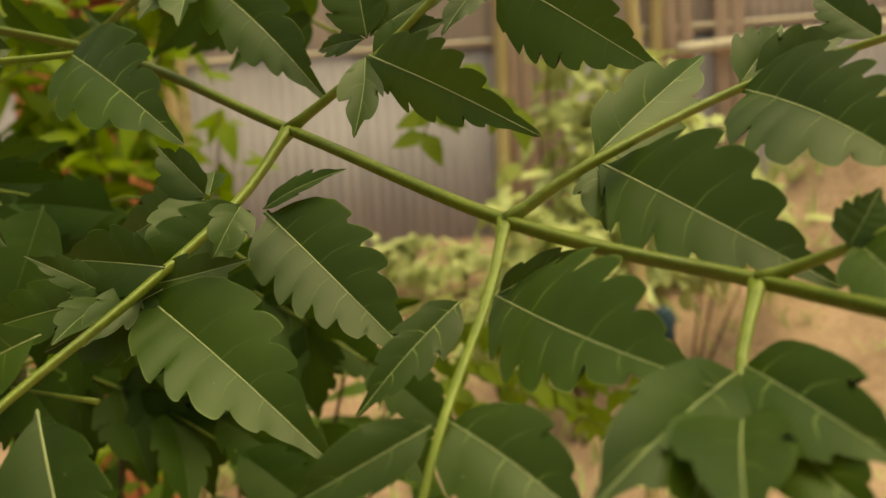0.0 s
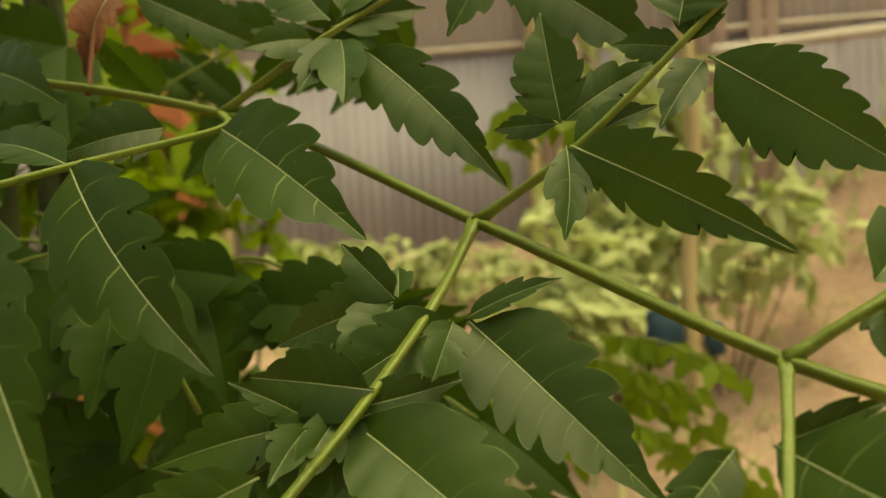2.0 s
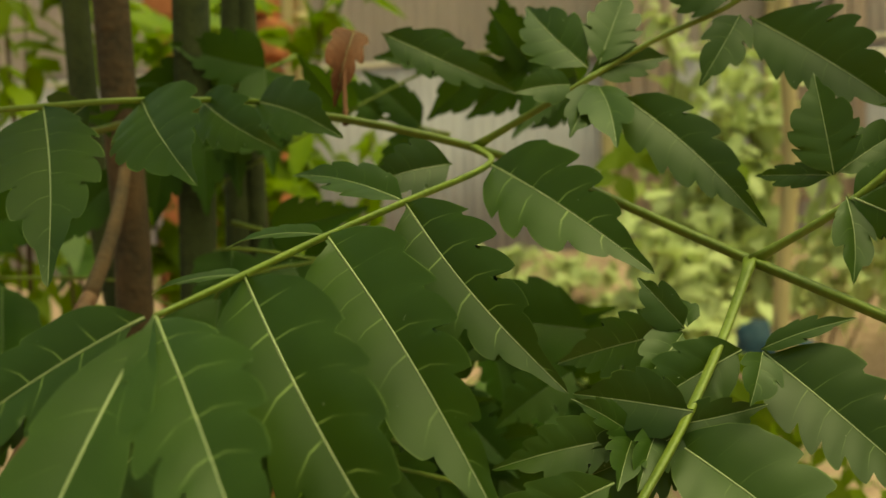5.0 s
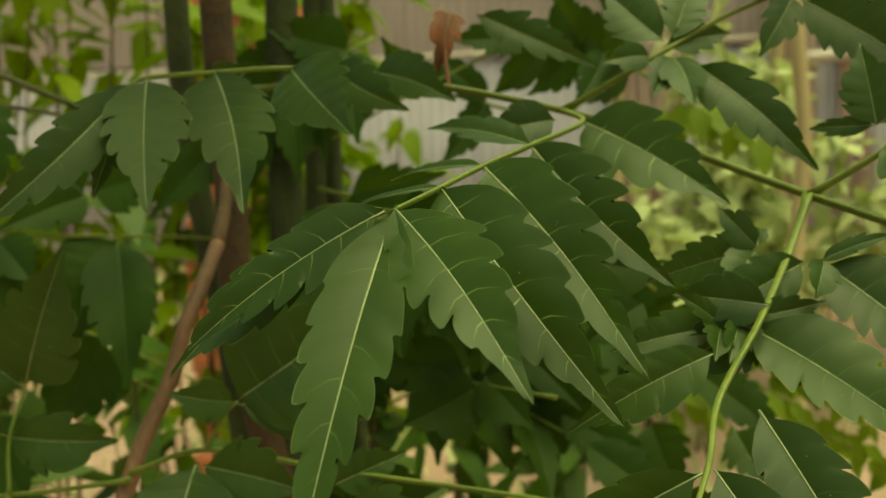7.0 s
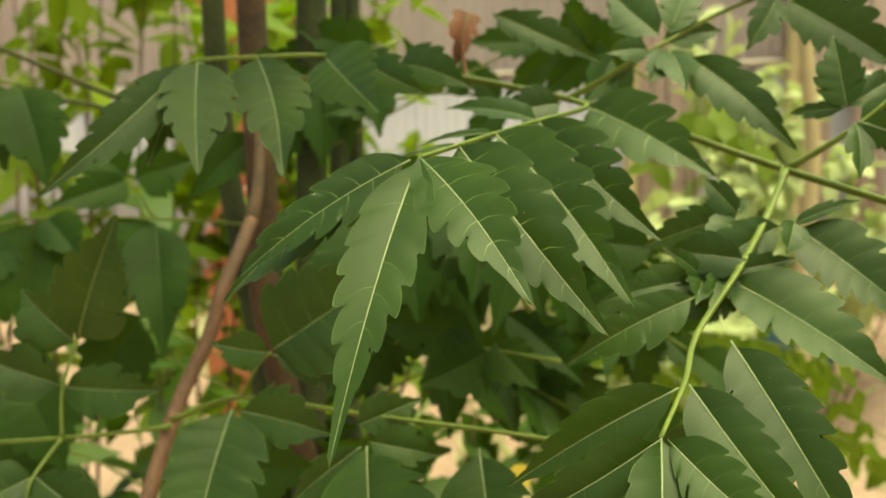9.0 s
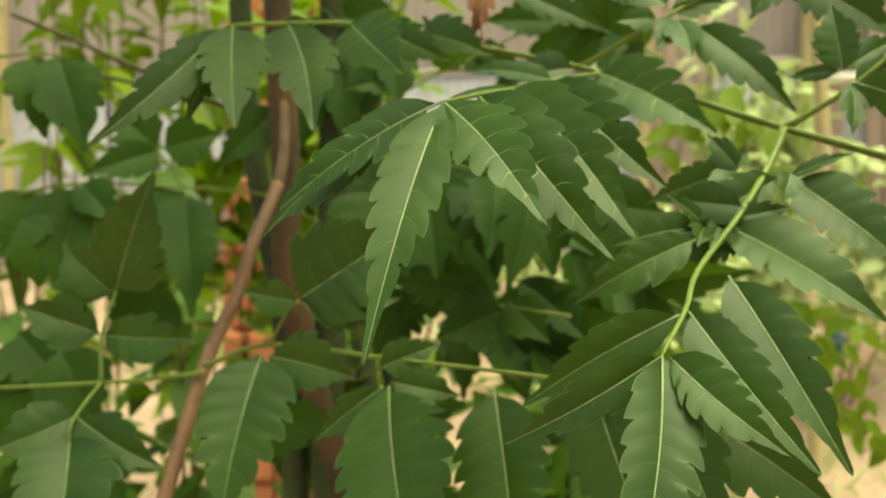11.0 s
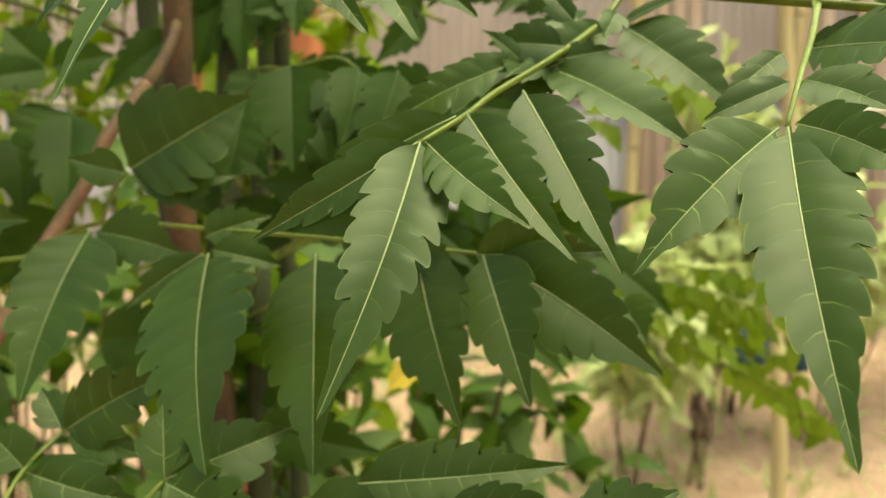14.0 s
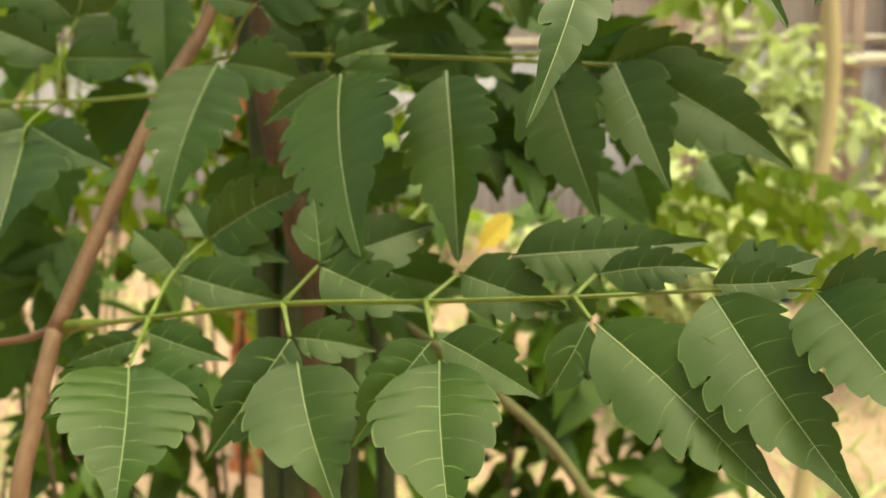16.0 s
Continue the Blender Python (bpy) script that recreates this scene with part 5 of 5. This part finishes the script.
leaflet(leaf_stalk, (-0.1203, 0.2800, 0.7784), (-0.1007, 0.2700, 0.7611), 0.0278, (0.10, -0.99, 0.08), rib_size=0.8, mat=LEAF_SHADED)
leaflet(leaf_stalk, (-0.1499, 0.2500, 0.7068), (-0.1201, 0.2400, 0.7136), 0.0214, (0.18, -0.96, 0.24), rib_size=0.8, mat=LEAF_SHADED)
leaflet(leaf_stalk, (-0.1426, 0.2200, 0.6791), (-0.0986, 0.2200, 0.6707), 0.0221, (0.15, -0.93, 0.33), rib_size=0.8, mat=LEAF_SHADED)
leaflet(leaf_stalk, (-0.2133, 0.2500, 0.7011), (-0.1649, 0.2400, 0.7065), 0.0267, (0.32, -0.91, 0.25), rib_size=0.8, mat=LEAF_SHADED)
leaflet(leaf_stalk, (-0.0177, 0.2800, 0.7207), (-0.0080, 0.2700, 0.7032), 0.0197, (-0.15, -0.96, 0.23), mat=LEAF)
leaflet(leaf_stalk, (-0.0448, 0.3000, 0.7185), (-0.0355, 0.2900, 0.6930), 0.0237, (-0.08, -0.97, 0.25), rib_size=0.8, mat=LEAF_SHADED)
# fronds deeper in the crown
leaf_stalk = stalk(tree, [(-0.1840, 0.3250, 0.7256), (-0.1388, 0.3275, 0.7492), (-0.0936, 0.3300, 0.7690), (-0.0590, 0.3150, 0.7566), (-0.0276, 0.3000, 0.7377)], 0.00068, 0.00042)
leaflet(leaf_stalk, (-0.0808, 0.3246, 0.7653), (-0.0358, 0.3017, 0.7805), 0.0182, (0.37, -0.88, 0.29), teeth=8, rib_size=0.8, mat=LEAF_SHADED)
leaflet(leaf_stalk, (-0.0808, 0.3246, 0.7653), (-0.0767, 0.3100, 0.7331), 0.0226, (0.57, -0.81, 0.13), teeth=8, rib_size=0.8, mat=LEAF_SHADED)
leaflet(leaf_stalk, (-0.0643, 0.3174, 0.7590), (-0.0275, 0.2958, 0.7751), 0.0177, (0.06, -0.91, 0.41), teeth=7, rib_size=0.8, mat=LEAF_SHADED)
leaflet(leaf_stalk, (-0.0643, 0.3174, 0.7590), (-0.0629, 0.2892, 0.7267), 0.0185, (0.48, -0.76, 0.44), teeth=7, rib_size=0.8, mat=LEAF_SHADED)
leaflet(leaf_stalk, (-0.0486, 0.3102, 0.7512), (-0.0069, 0.2820, 0.7597), 0.0190, (0.15, -0.99, 0.01), teeth=8, rib_size=0.8, mat=LEAF_SHADED)
leaflet(leaf_stalk, (-0.0486, 0.3102, 0.7512), (-0.0467, 0.3096, 0.7162), 0.0218, (0.11, -0.86, 0.49), teeth=9, rib_size=0.8, mat=LEAF_SHADED)
leaflet(leaf_stalk, (-0.0276, 0.3000, 0.7377), (0.0035, 0.2850, 0.7121), 0.0197, (0.03, -0.83, 0.56), teeth=9, rib_size=0.8, mat=LEAF_SHADED)
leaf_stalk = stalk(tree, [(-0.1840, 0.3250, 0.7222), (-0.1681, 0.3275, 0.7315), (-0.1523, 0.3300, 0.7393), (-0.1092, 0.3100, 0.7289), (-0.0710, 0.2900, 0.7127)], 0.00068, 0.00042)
leaflet(leaf_stalk, (-0.1362, 0.3228, 0.7363), (-0.0875, 0.3211, 0.7352), 0.0187, (0.56, -0.76, 0.33), teeth=7, rib_size=0.8, mat=LEAF_SHADED)
leaflet(leaf_stalk, (-0.1362, 0.3228, 0.7363), (-0.1282, 0.3046, 0.6984), 0.0216, (0.55, -0.68, 0.48), teeth=7, rib_size=0.8, mat=LEAF_SHADED)
leaflet(leaf_stalk, (-0.1158, 0.3132, 0.7310), (-0.0668, 0.2979, 0.7358), 0.0196, (0.64, -0.74, 0.20), teeth=8, rib_size=0.8, mat=LEAF_SHADED)
leaflet(leaf_stalk, (-0.1158, 0.3132, 0.7310), (-0.0977, 0.2852, 0.7027), 0.0227, (0.48, -0.74, 0.47), teeth=8, rib_size=0.8, mat=LEAF_SHADED)
leaflet(leaf_stalk, (-0.0965, 0.3036, 0.7243), (-0.0615, 0.3029, 0.7295), 0.0192, (0.37, -0.89, 0.27), teeth=7, rib_size=0.8, mat=LEAF_SHADED)
leaflet(leaf_stalk, (-0.0965, 0.3036, 0.7243), (-0.0835, 0.2737, 0.6950), 0.0192, (0.62, -0.69, 0.38), teeth=8, rib_size=0.8, mat=LEAF_SHADED)
leaflet(leaf_stalk, (-0.0710, 0.2900, 0.7127), (-0.0362, 0.2750, 0.6888), 0.0201, (0.15, -0.78, 0.61), teeth=9, rib_size=0.8, mat=LEAF_SHADED)
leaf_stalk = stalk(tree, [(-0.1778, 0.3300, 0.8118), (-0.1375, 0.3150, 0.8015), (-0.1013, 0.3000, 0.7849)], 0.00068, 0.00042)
leaflet(leaf_stalk, (-0.1628, 0.3246, 0.8089), (-0.1194, 0.3007, 0.8168), 0.0202, (0.47, -0.86, 0.19), teeth=9, rib_size=0.8, mat=LEAF_SHADED)
leaflet(leaf_stalk, (-0.1628, 0.3246, 0.8089), (-0.1494, 0.3171, 0.7727), 0.0158, (0.47, -0.88, -0.10), teeth=7, rib_size=0.8, mat=LEAF_SHADED)
leaflet(leaf_stalk, (-0.1437, 0.3174, 0.8036), (-0.1284, 0.2945, 0.7761), 0.0151, (0.22, -0.94, 0.25), teeth=9, rib_size=0.8, mat=LEAF_SHADED)
leaflet(leaf_stalk, (-0.1255, 0.3102, 0.7969), (-0.1105, 0.2899, 0.7688), 0.0155, (0.62, -0.79, -0.01), teeth=9, rib_size=0.8, mat=LEAF_SHADED)
leaflet(leaf_stalk, (-0.1013, 0.3000, 0.7849), (-0.0706, 0.2850, 0.7650), 0.0174, (0.08, -0.86, 0.51), teeth=9, rib_size=0.8, mat=LEAF_SHADED)
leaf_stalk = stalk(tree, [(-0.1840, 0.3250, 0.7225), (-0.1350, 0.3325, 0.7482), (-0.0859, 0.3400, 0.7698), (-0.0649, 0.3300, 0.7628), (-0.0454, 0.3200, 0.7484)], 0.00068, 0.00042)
leaflet(leaf_stalk, (-0.0781, 0.3364, 0.7682), (-0.0388, 0.3218, 0.7691), 0.0171, (0.30, -0.95, -0.01), teeth=7, rib_size=0.8, mat=LEAF_SHADED)
leaflet(leaf_stalk, (-0.0781, 0.3364, 0.7682), (-0.0692, 0.3268, 0.7320), 0.0159, (0.38, -0.82, 0.42), teeth=8, rib_size=0.8, mat=LEAF_SHADED)
leaflet(leaf_stalk, (-0.0681, 0.3316, 0.7645), (-0.0343, 0.3111, 0.7727), 0.0162, (0.34, -0.88, 0.34), teeth=9, rib_size=0.8, mat=LEAF_SHADED)
leaflet(leaf_stalk, (-0.0681, 0.3316, 0.7645), (-0.0639, 0.3290, 0.7277), 0.0182, (0.20, -0.96, 0.20), teeth=7, rib_size=0.8, mat=LEAF_SHADED)
leaflet(leaf_stalk, (-0.0585, 0.3268, 0.7590), (-0.0246, 0.3041, 0.7712), 0.0187, (-0.13, -0.99, -0.03), teeth=8, rib_size=0.8, mat=LEAF_SHADED)
leaflet(leaf_stalk, (-0.0585, 0.3268, 0.7590), (-0.0513, 0.2994, 0.7289), 0.0176, (0.31, -0.90, 0.30), teeth=7, rib_size=0.8, mat=LEAF_SHADED)
leaflet(leaf_stalk, (-0.0454, 0.3200, 0.7484), (-0.0191, 0.3050, 0.7247), 0.0185, (-0.07, -0.81, 0.58), teeth=9, rib_size=0.8, mat=LEAF_SHADED)
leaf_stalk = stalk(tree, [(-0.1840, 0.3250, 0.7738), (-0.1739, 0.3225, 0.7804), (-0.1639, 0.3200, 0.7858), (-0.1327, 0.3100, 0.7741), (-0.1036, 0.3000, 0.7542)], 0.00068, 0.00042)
leaflet(leaf_stalk, (-0.1524, 0.3164, 0.7826), (-0.1114, 0.2991, 0.7869), 0.0190, (0.41, -0.87, 0.29), teeth=8, rib_size=0.8, mat=LEAF_SHADED)
leaflet(leaf_stalk, (-0.1524, 0.3164, 0.7826), (-0.1528, 0.3066, 0.7424), 0.0197, (0.09, -0.88, 0.46), teeth=9, rib_size=0.8, mat=LEAF_SHADED)
leaflet(leaf_stalk, (-0.1376, 0.3116, 0.7766), (-0.0955, 0.3002, 0.7760), 0.0193, (0.09, -0.99, -0.04), teeth=9, rib_size=0.8, mat=LEAF_SHADED)
leaflet(leaf_stalk, (-0.1376, 0.3116, 0.7766), (-0.1355, 0.2979, 0.7402), 0.0233, (0.38, -0.82, 0.42), teeth=7, rib_size=0.8, mat=LEAF_SHADED)
leaflet(leaf_stalk, (-0.1232, 0.3068, 0.7686), (-0.0929, 0.3028, 0.7803), 0.0235, (0.44, -0.89, 0.14), teeth=8, rib_size=0.8, mat=LEAF_SHADED)
leaflet(leaf_stalk, (-0.1232, 0.3068, 0.7686), (-0.1225, 0.2933, 0.7285), 0.0204, (0.49, -0.84, 0.22), teeth=9, rib_size=0.8, mat=LEAF_SHADED)
leaflet(leaf_stalk, (-0.1036, 0.3000, 0.7542), (-0.0710, 0.2850, 0.7263), 0.0210, (-0.01, -0.86, 0.51), teeth=9, rib_size=0.8, mat=LEAF_SHADED)
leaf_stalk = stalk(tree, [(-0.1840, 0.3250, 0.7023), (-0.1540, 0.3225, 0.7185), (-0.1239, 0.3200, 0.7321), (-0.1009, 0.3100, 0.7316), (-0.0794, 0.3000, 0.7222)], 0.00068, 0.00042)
leaflet(leaf_stalk, (-0.1154, 0.3164, 0.7330), (-0.0776, 0.2887, 0.7526), 0.0203, (0.05, -0.90, 0.43), teeth=9, rib_size=0.8, mat=LEAF_SHADED)
leaflet(leaf_stalk, (-0.1154, 0.3164, 0.7330), (-0.1003, 0.2980, 0.7001), 0.0189, (0.01, -0.99, 0.15), teeth=8, rib_size=0.8, mat=LEAF_SHADED)
leaflet(leaf_stalk, (-0.1045, 0.3116, 0.7323), (-0.0626, 0.3103, 0.7415), 0.0242, (0.29, -0.91, 0.31), teeth=8, rib_size=0.8, mat=LEAF_SHADED)
leaflet(leaf_stalk, (-0.1045, 0.3116, 0.7323), (-0.1001, 0.2957, 0.7036), 0.0179, (0.30, -0.83, 0.47), teeth=7, rib_size=0.8, mat=LEAF_SHADED)
leaflet(leaf_stalk, (-0.0939, 0.3068, 0.7295), (-0.0596, 0.2891, 0.7410), 0.0183, (0.20, -0.93, 0.32), teeth=7, rib_size=0.8, mat=LEAF_SHADED)
leaflet(leaf_stalk, (-0.0939, 0.3068, 0.7295), (-0.0819, 0.2985, 0.6945), 0.0239, (0.11, -0.90, 0.41), teeth=7, rib_size=0.8, mat=LEAF_SHADED)
leaflet(leaf_stalk, (-0.0794, 0.3000, 0.7222), (-0.0435, 0.2850, 0.7020), 0.0210, (-0.07, -0.83, 0.56), teeth=9, rib_size=0.8, mat=LEAF_SHADED)
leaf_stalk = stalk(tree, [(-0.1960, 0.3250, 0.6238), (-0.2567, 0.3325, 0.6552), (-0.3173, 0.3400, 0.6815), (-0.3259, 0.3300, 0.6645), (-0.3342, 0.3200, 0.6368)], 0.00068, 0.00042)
leaflet(leaf_stalk, (-0.3204, 0.3364, 0.6767), (-0.2930, 0.3164, 0.6363), 0.0213, (0.55, -0.68, 0.49), teeth=7, rib_size=0.8, mat=LEAF_SHADED)
leaflet(leaf_stalk, (-0.3204, 0.3364, 0.6767), (-0.3480, 0.3105, 0.6608), 0.0219, (0.49, -0.80, 0.34), teeth=7, rib_size=0.8, mat=LEAF_SHADED)
leaflet(leaf_stalk, (-0.3245, 0.3316, 0.6679), (-0.2954, 0.3044, 0.6387), 0.0203, (0.71, -0.71, -0.01), teeth=7, rib_size=0.8, mat=LEAF_SHADED)
leaflet(leaf_stalk, (-0.3245, 0.3316, 0.6679), (-0.3531, 0.3063, 0.6580), 0.0201, (0.68, -0.64, 0.37), teeth=7, rib_size=0.8, mat=LEAF_SHADED)
leaflet(leaf_stalk, (-0.3286, 0.3268, 0.6568), (-0.2978, 0.3141, 0.6125), 0.0233, (0.47, -0.84, 0.26), teeth=9, rib_size=0.8, mat=LEAF_SHADED)
leaflet(leaf_stalk, (-0.3286, 0.3268, 0.6568), (-0.3747, 0.3219, 0.6404), 0.0257, (0.67, -0.70, 0.27), teeth=7, rib_size=0.8, mat=LEAF_SHADED)
leaflet(leaf_stalk, (-0.3342, 0.3200, 0.6368), (-0.3469, 0.3050, 0.5911), 0.0248, (0.43, -0.68, 0.59), teeth=9, rib_size=0.8, mat=LEAF_SHADED)
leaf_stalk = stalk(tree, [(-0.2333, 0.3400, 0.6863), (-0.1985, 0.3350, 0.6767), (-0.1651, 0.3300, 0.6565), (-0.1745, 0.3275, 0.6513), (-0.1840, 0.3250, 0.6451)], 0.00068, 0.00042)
leaflet(leaf_stalk, (-0.2206, 0.3382, 0.6841), (-0.1683, 0.3177, 0.7023), 0.0258, (0.53, -0.80, 0.27), teeth=7, rib_size=0.8, mat=LEAF_SHADED)
leaflet(leaf_stalk, (-0.2206, 0.3382, 0.6841), (-0.2062, 0.3326, 0.6391), 0.0206, (0.20, -0.88, 0.43), teeth=7, rib_size=0.8, mat=LEAF_SHADED)
leaflet(leaf_stalk, (-0.2040, 0.3358, 0.6790), (-0.1524, 0.3059, 0.7021), 0.0263, (0.58, -0.81, -0.05), teeth=7, rib_size=0.8, mat=LEAF_SHADED)
leaflet(leaf_stalk, (-0.2040, 0.3358, 0.6790), (-0.1892, 0.3223, 0.6431), 0.0229, (0.30, -0.84, 0.44), teeth=7, rib_size=0.8, mat=LEAF_SHADED)
leaflet(leaf_stalk, (-0.1877, 0.3334, 0.6714), (-0.1391, 0.3107, 0.6782), 0.0232, (0.57, -0.76, 0.30), teeth=8, rib_size=0.8, mat=LEAF_SHADED)
leaflet(leaf_stalk, (-0.1877, 0.3334, 0.6714), (-0.1766, 0.3230, 0.6276), 0.0240, (0.47, -0.72, 0.50), teeth=9, rib_size=0.8, mat=LEAF_SHADED)
leaflet(leaf_stalk, (-0.1651, 0.3300, 0.6565), (-0.1235, 0.3150, 0.6285), 0.0240, (0.12, -0.81, 0.58), teeth=9, rib_size=0.8, mat=LEAF_SHADED)
leaf_stalk = stalk(tree, [(-0.1526, 0.3400, 0.8743), (-0.1837, 0.3300, 0.8581), (-0.2143, 0.3200, 0.8327)], 0.00068, 0.00042)
leaflet(leaf_stalk, (-0.1639, 0.3364, 0.8696), (-0.1575, 0.3168, 0.8280), 0.0220, (0.27, -0.96, 0.10), teeth=8, rib_size=0.8, mat=LEAF_SHADED)
leaflet(leaf_stalk, (-0.1639, 0.3364, 0.8696), (-0.1961, 0.3224, 0.8786), 0.0218, (0.21, -0.98, 0.08), teeth=8, rib_size=0.8, mat=LEAF_SHADED)
leaflet(leaf_stalk, (-0.1751, 0.3328, 0.8636), (-0.1718, 0.3221, 0.8200), 0.0180, (0.21, -0.98, 0.05), teeth=9, rib_size=0.8, mat=LEAF_SHADED)
leaflet(leaf_stalk, (-0.1751, 0.3328, 0.8636), (-0.2145, 0.3279, 0.8660), 0.0206, (0.18, -0.98, -0.03), teeth=7, rib_size=0.8, mat=LEAF_SHADED)
leaflet(leaf_stalk, (-0.1862, 0.3292, 0.8564), (-0.1833, 0.3177, 0.8139), 0.0199, (0.20, -0.95, 0.25), teeth=8, rib_size=0.8, mat=LEAF_SHADED)
leaflet(leaf_stalk, (-0.1862, 0.3292, 0.8564), (-0.2243, 0.3118, 0.8557), 0.0201, (0.24, -0.92, -0.29), teeth=8, rib_size=0.8, mat=LEAF_SHADED)
leaflet(leaf_stalk, (-0.1972, 0.3256, 0.8481), (-0.2042, 0.3198, 0.8115), 0.0191, (0.36, -0.93, -0.02), teeth=7, rib_size=0.8, mat=LEAF_SHADED)
leaflet(leaf_stalk, (-0.1972, 0.3256, 0.8481), (-0.2186, 0.2956, 0.8512), 0.0175, (0.57, -0.76, -0.31), teeth=7, rib_size=0.8, mat=LEAF_SHADED)
leaflet(leaf_stalk, (-0.2143, 0.3200, 0.8327), (-0.2412, 0.3050, 0.8025), 0.0201, (0.32, -0.88, 0.35), teeth=9, rib_size=0.8, mat=LEAF_SHADED)
leaf_stalk = stalk(tree, [(-0.0350, 0.3600, 0.8548), (-0.0618, 0.3500, 0.8676), (-0.0874, 0.3400, 0.8714), (-0.1357, 0.3325, 0.8501), (-0.1840, 0.3250, 0.8247)], 0.00068, 0.00042)
leaflet(leaf_stalk, (-0.0448, 0.3564, 0.8605), (-0.0650, 0.3343, 0.8424), 0.0160, (0.53, -0.77, -0.34), teeth=7, rib_size=0.8, mat=LEAF_SHADED)
leaflet(leaf_stalk, (-0.0448, 0.3564, 0.8605), (-0.0593, 0.3264, 0.8861), 0.0162, (0.29, -0.94, -0.18), teeth=8, rib_size=0.8, mat=LEAF_SHADED)
leaflet(leaf_stalk, (-0.0544, 0.3528, 0.8649), (-0.0715, 0.3247, 0.8383), 0.0159, (0.24, -0.97, 0.11), teeth=8, rib_size=0.8, mat=LEAF_SHADED)
leaflet(leaf_stalk, (-0.0544, 0.3528, 0.8649), (-0.0741, 0.3459, 0.8900), 0.0178, (0.38, -0.91, -0.16), teeth=8, rib_size=0.8, mat=LEAF_SHADED)
leaflet(leaf_stalk, (-0.0639, 0.3492, 0.8682), (-0.0890, 0.3397, 0.8472), 0.0189, (0.59, -0.79, -0.15), teeth=8, rib_size=0.8, mat=LEAF_SHADED)
leaflet(leaf_stalk, (-0.0639, 0.3492, 0.8682), (-0.0786, 0.3208, 0.8861), 0.0146, (0.48, -0.87, -0.13), teeth=7, rib_size=0.8, mat=LEAF_SHADED)
leaflet(leaf_stalk, (-0.0732, 0.3456, 0.8703), (-0.1046, 0.3451, 0.8475), 0.0181, (0.22, -0.96, 0.16), teeth=7, rib_size=0.8, mat=LEAF_SHADED)
leaflet(leaf_stalk, (-0.0732, 0.3456, 0.8703), (-0.0744, 0.3315, 0.8934), 0.0193, (0.60, -0.76, -0.26), teeth=9, rib_size=0.8, mat=LEAF_SHADED)
leaflet(leaf_stalk, (-0.0874, 0.3400, 0.8714), (-0.1213, 0.3250, 0.8700), 0.0181, (0.29, -0.93, 0.20), teeth=9, rib_size=0.8, mat=LEAF_SHADED)
leaf_stalk = stalk(tree, [(-0.0955, 0.3500, 0.8423), (-0.1240, 0.3400, 0.8496), (-0.1517, 0.3300, 0.8469), (-0.1678, 0.3275, 0.8390), (-0.1840, 0.3250, 0.8295)], 0.00068, 0.00042)
leaflet(leaf_stalk, (-0.1059, 0.3464, 0.8461), (-0.1259, 0.3308, 0.8189), 0.0160, (0.32, -0.94, -0.12), teeth=8, rib_size=0.8, mat=LEAF_SHADED)
leaflet(leaf_stalk, (-0.1059, 0.3464, 0.8461), (-0.1283, 0.3432, 0.8685), 0.0157, (0.45, -0.88, 0.14), teeth=8, rib_size=0.8, mat=LEAF_SHADED)
leaflet(leaf_stalk, (-0.1195, 0.3416, 0.8491), (-0.1399, 0.3386, 0.8643), 0.0136, (0.47, -0.88, 0.07), teeth=9, rib_size=0.8, mat=LEAF_SHADED)
leaflet(leaf_stalk, (-0.1330, 0.3368, 0.8498), (-0.1464, 0.3149, 0.8720), 0.0170, (0.12, -0.95, -0.30), teeth=8, rib_size=0.8, mat=LEAF_SHADED)
leaflet(leaf_stalk, (-0.1517, 0.3300, 0.8469), (-0.1835, 0.3150, 0.8391), 0.0163, (0.19, -0.94, 0.29), teeth=9, rib_size=0.8, mat=LEAF_SHADED)
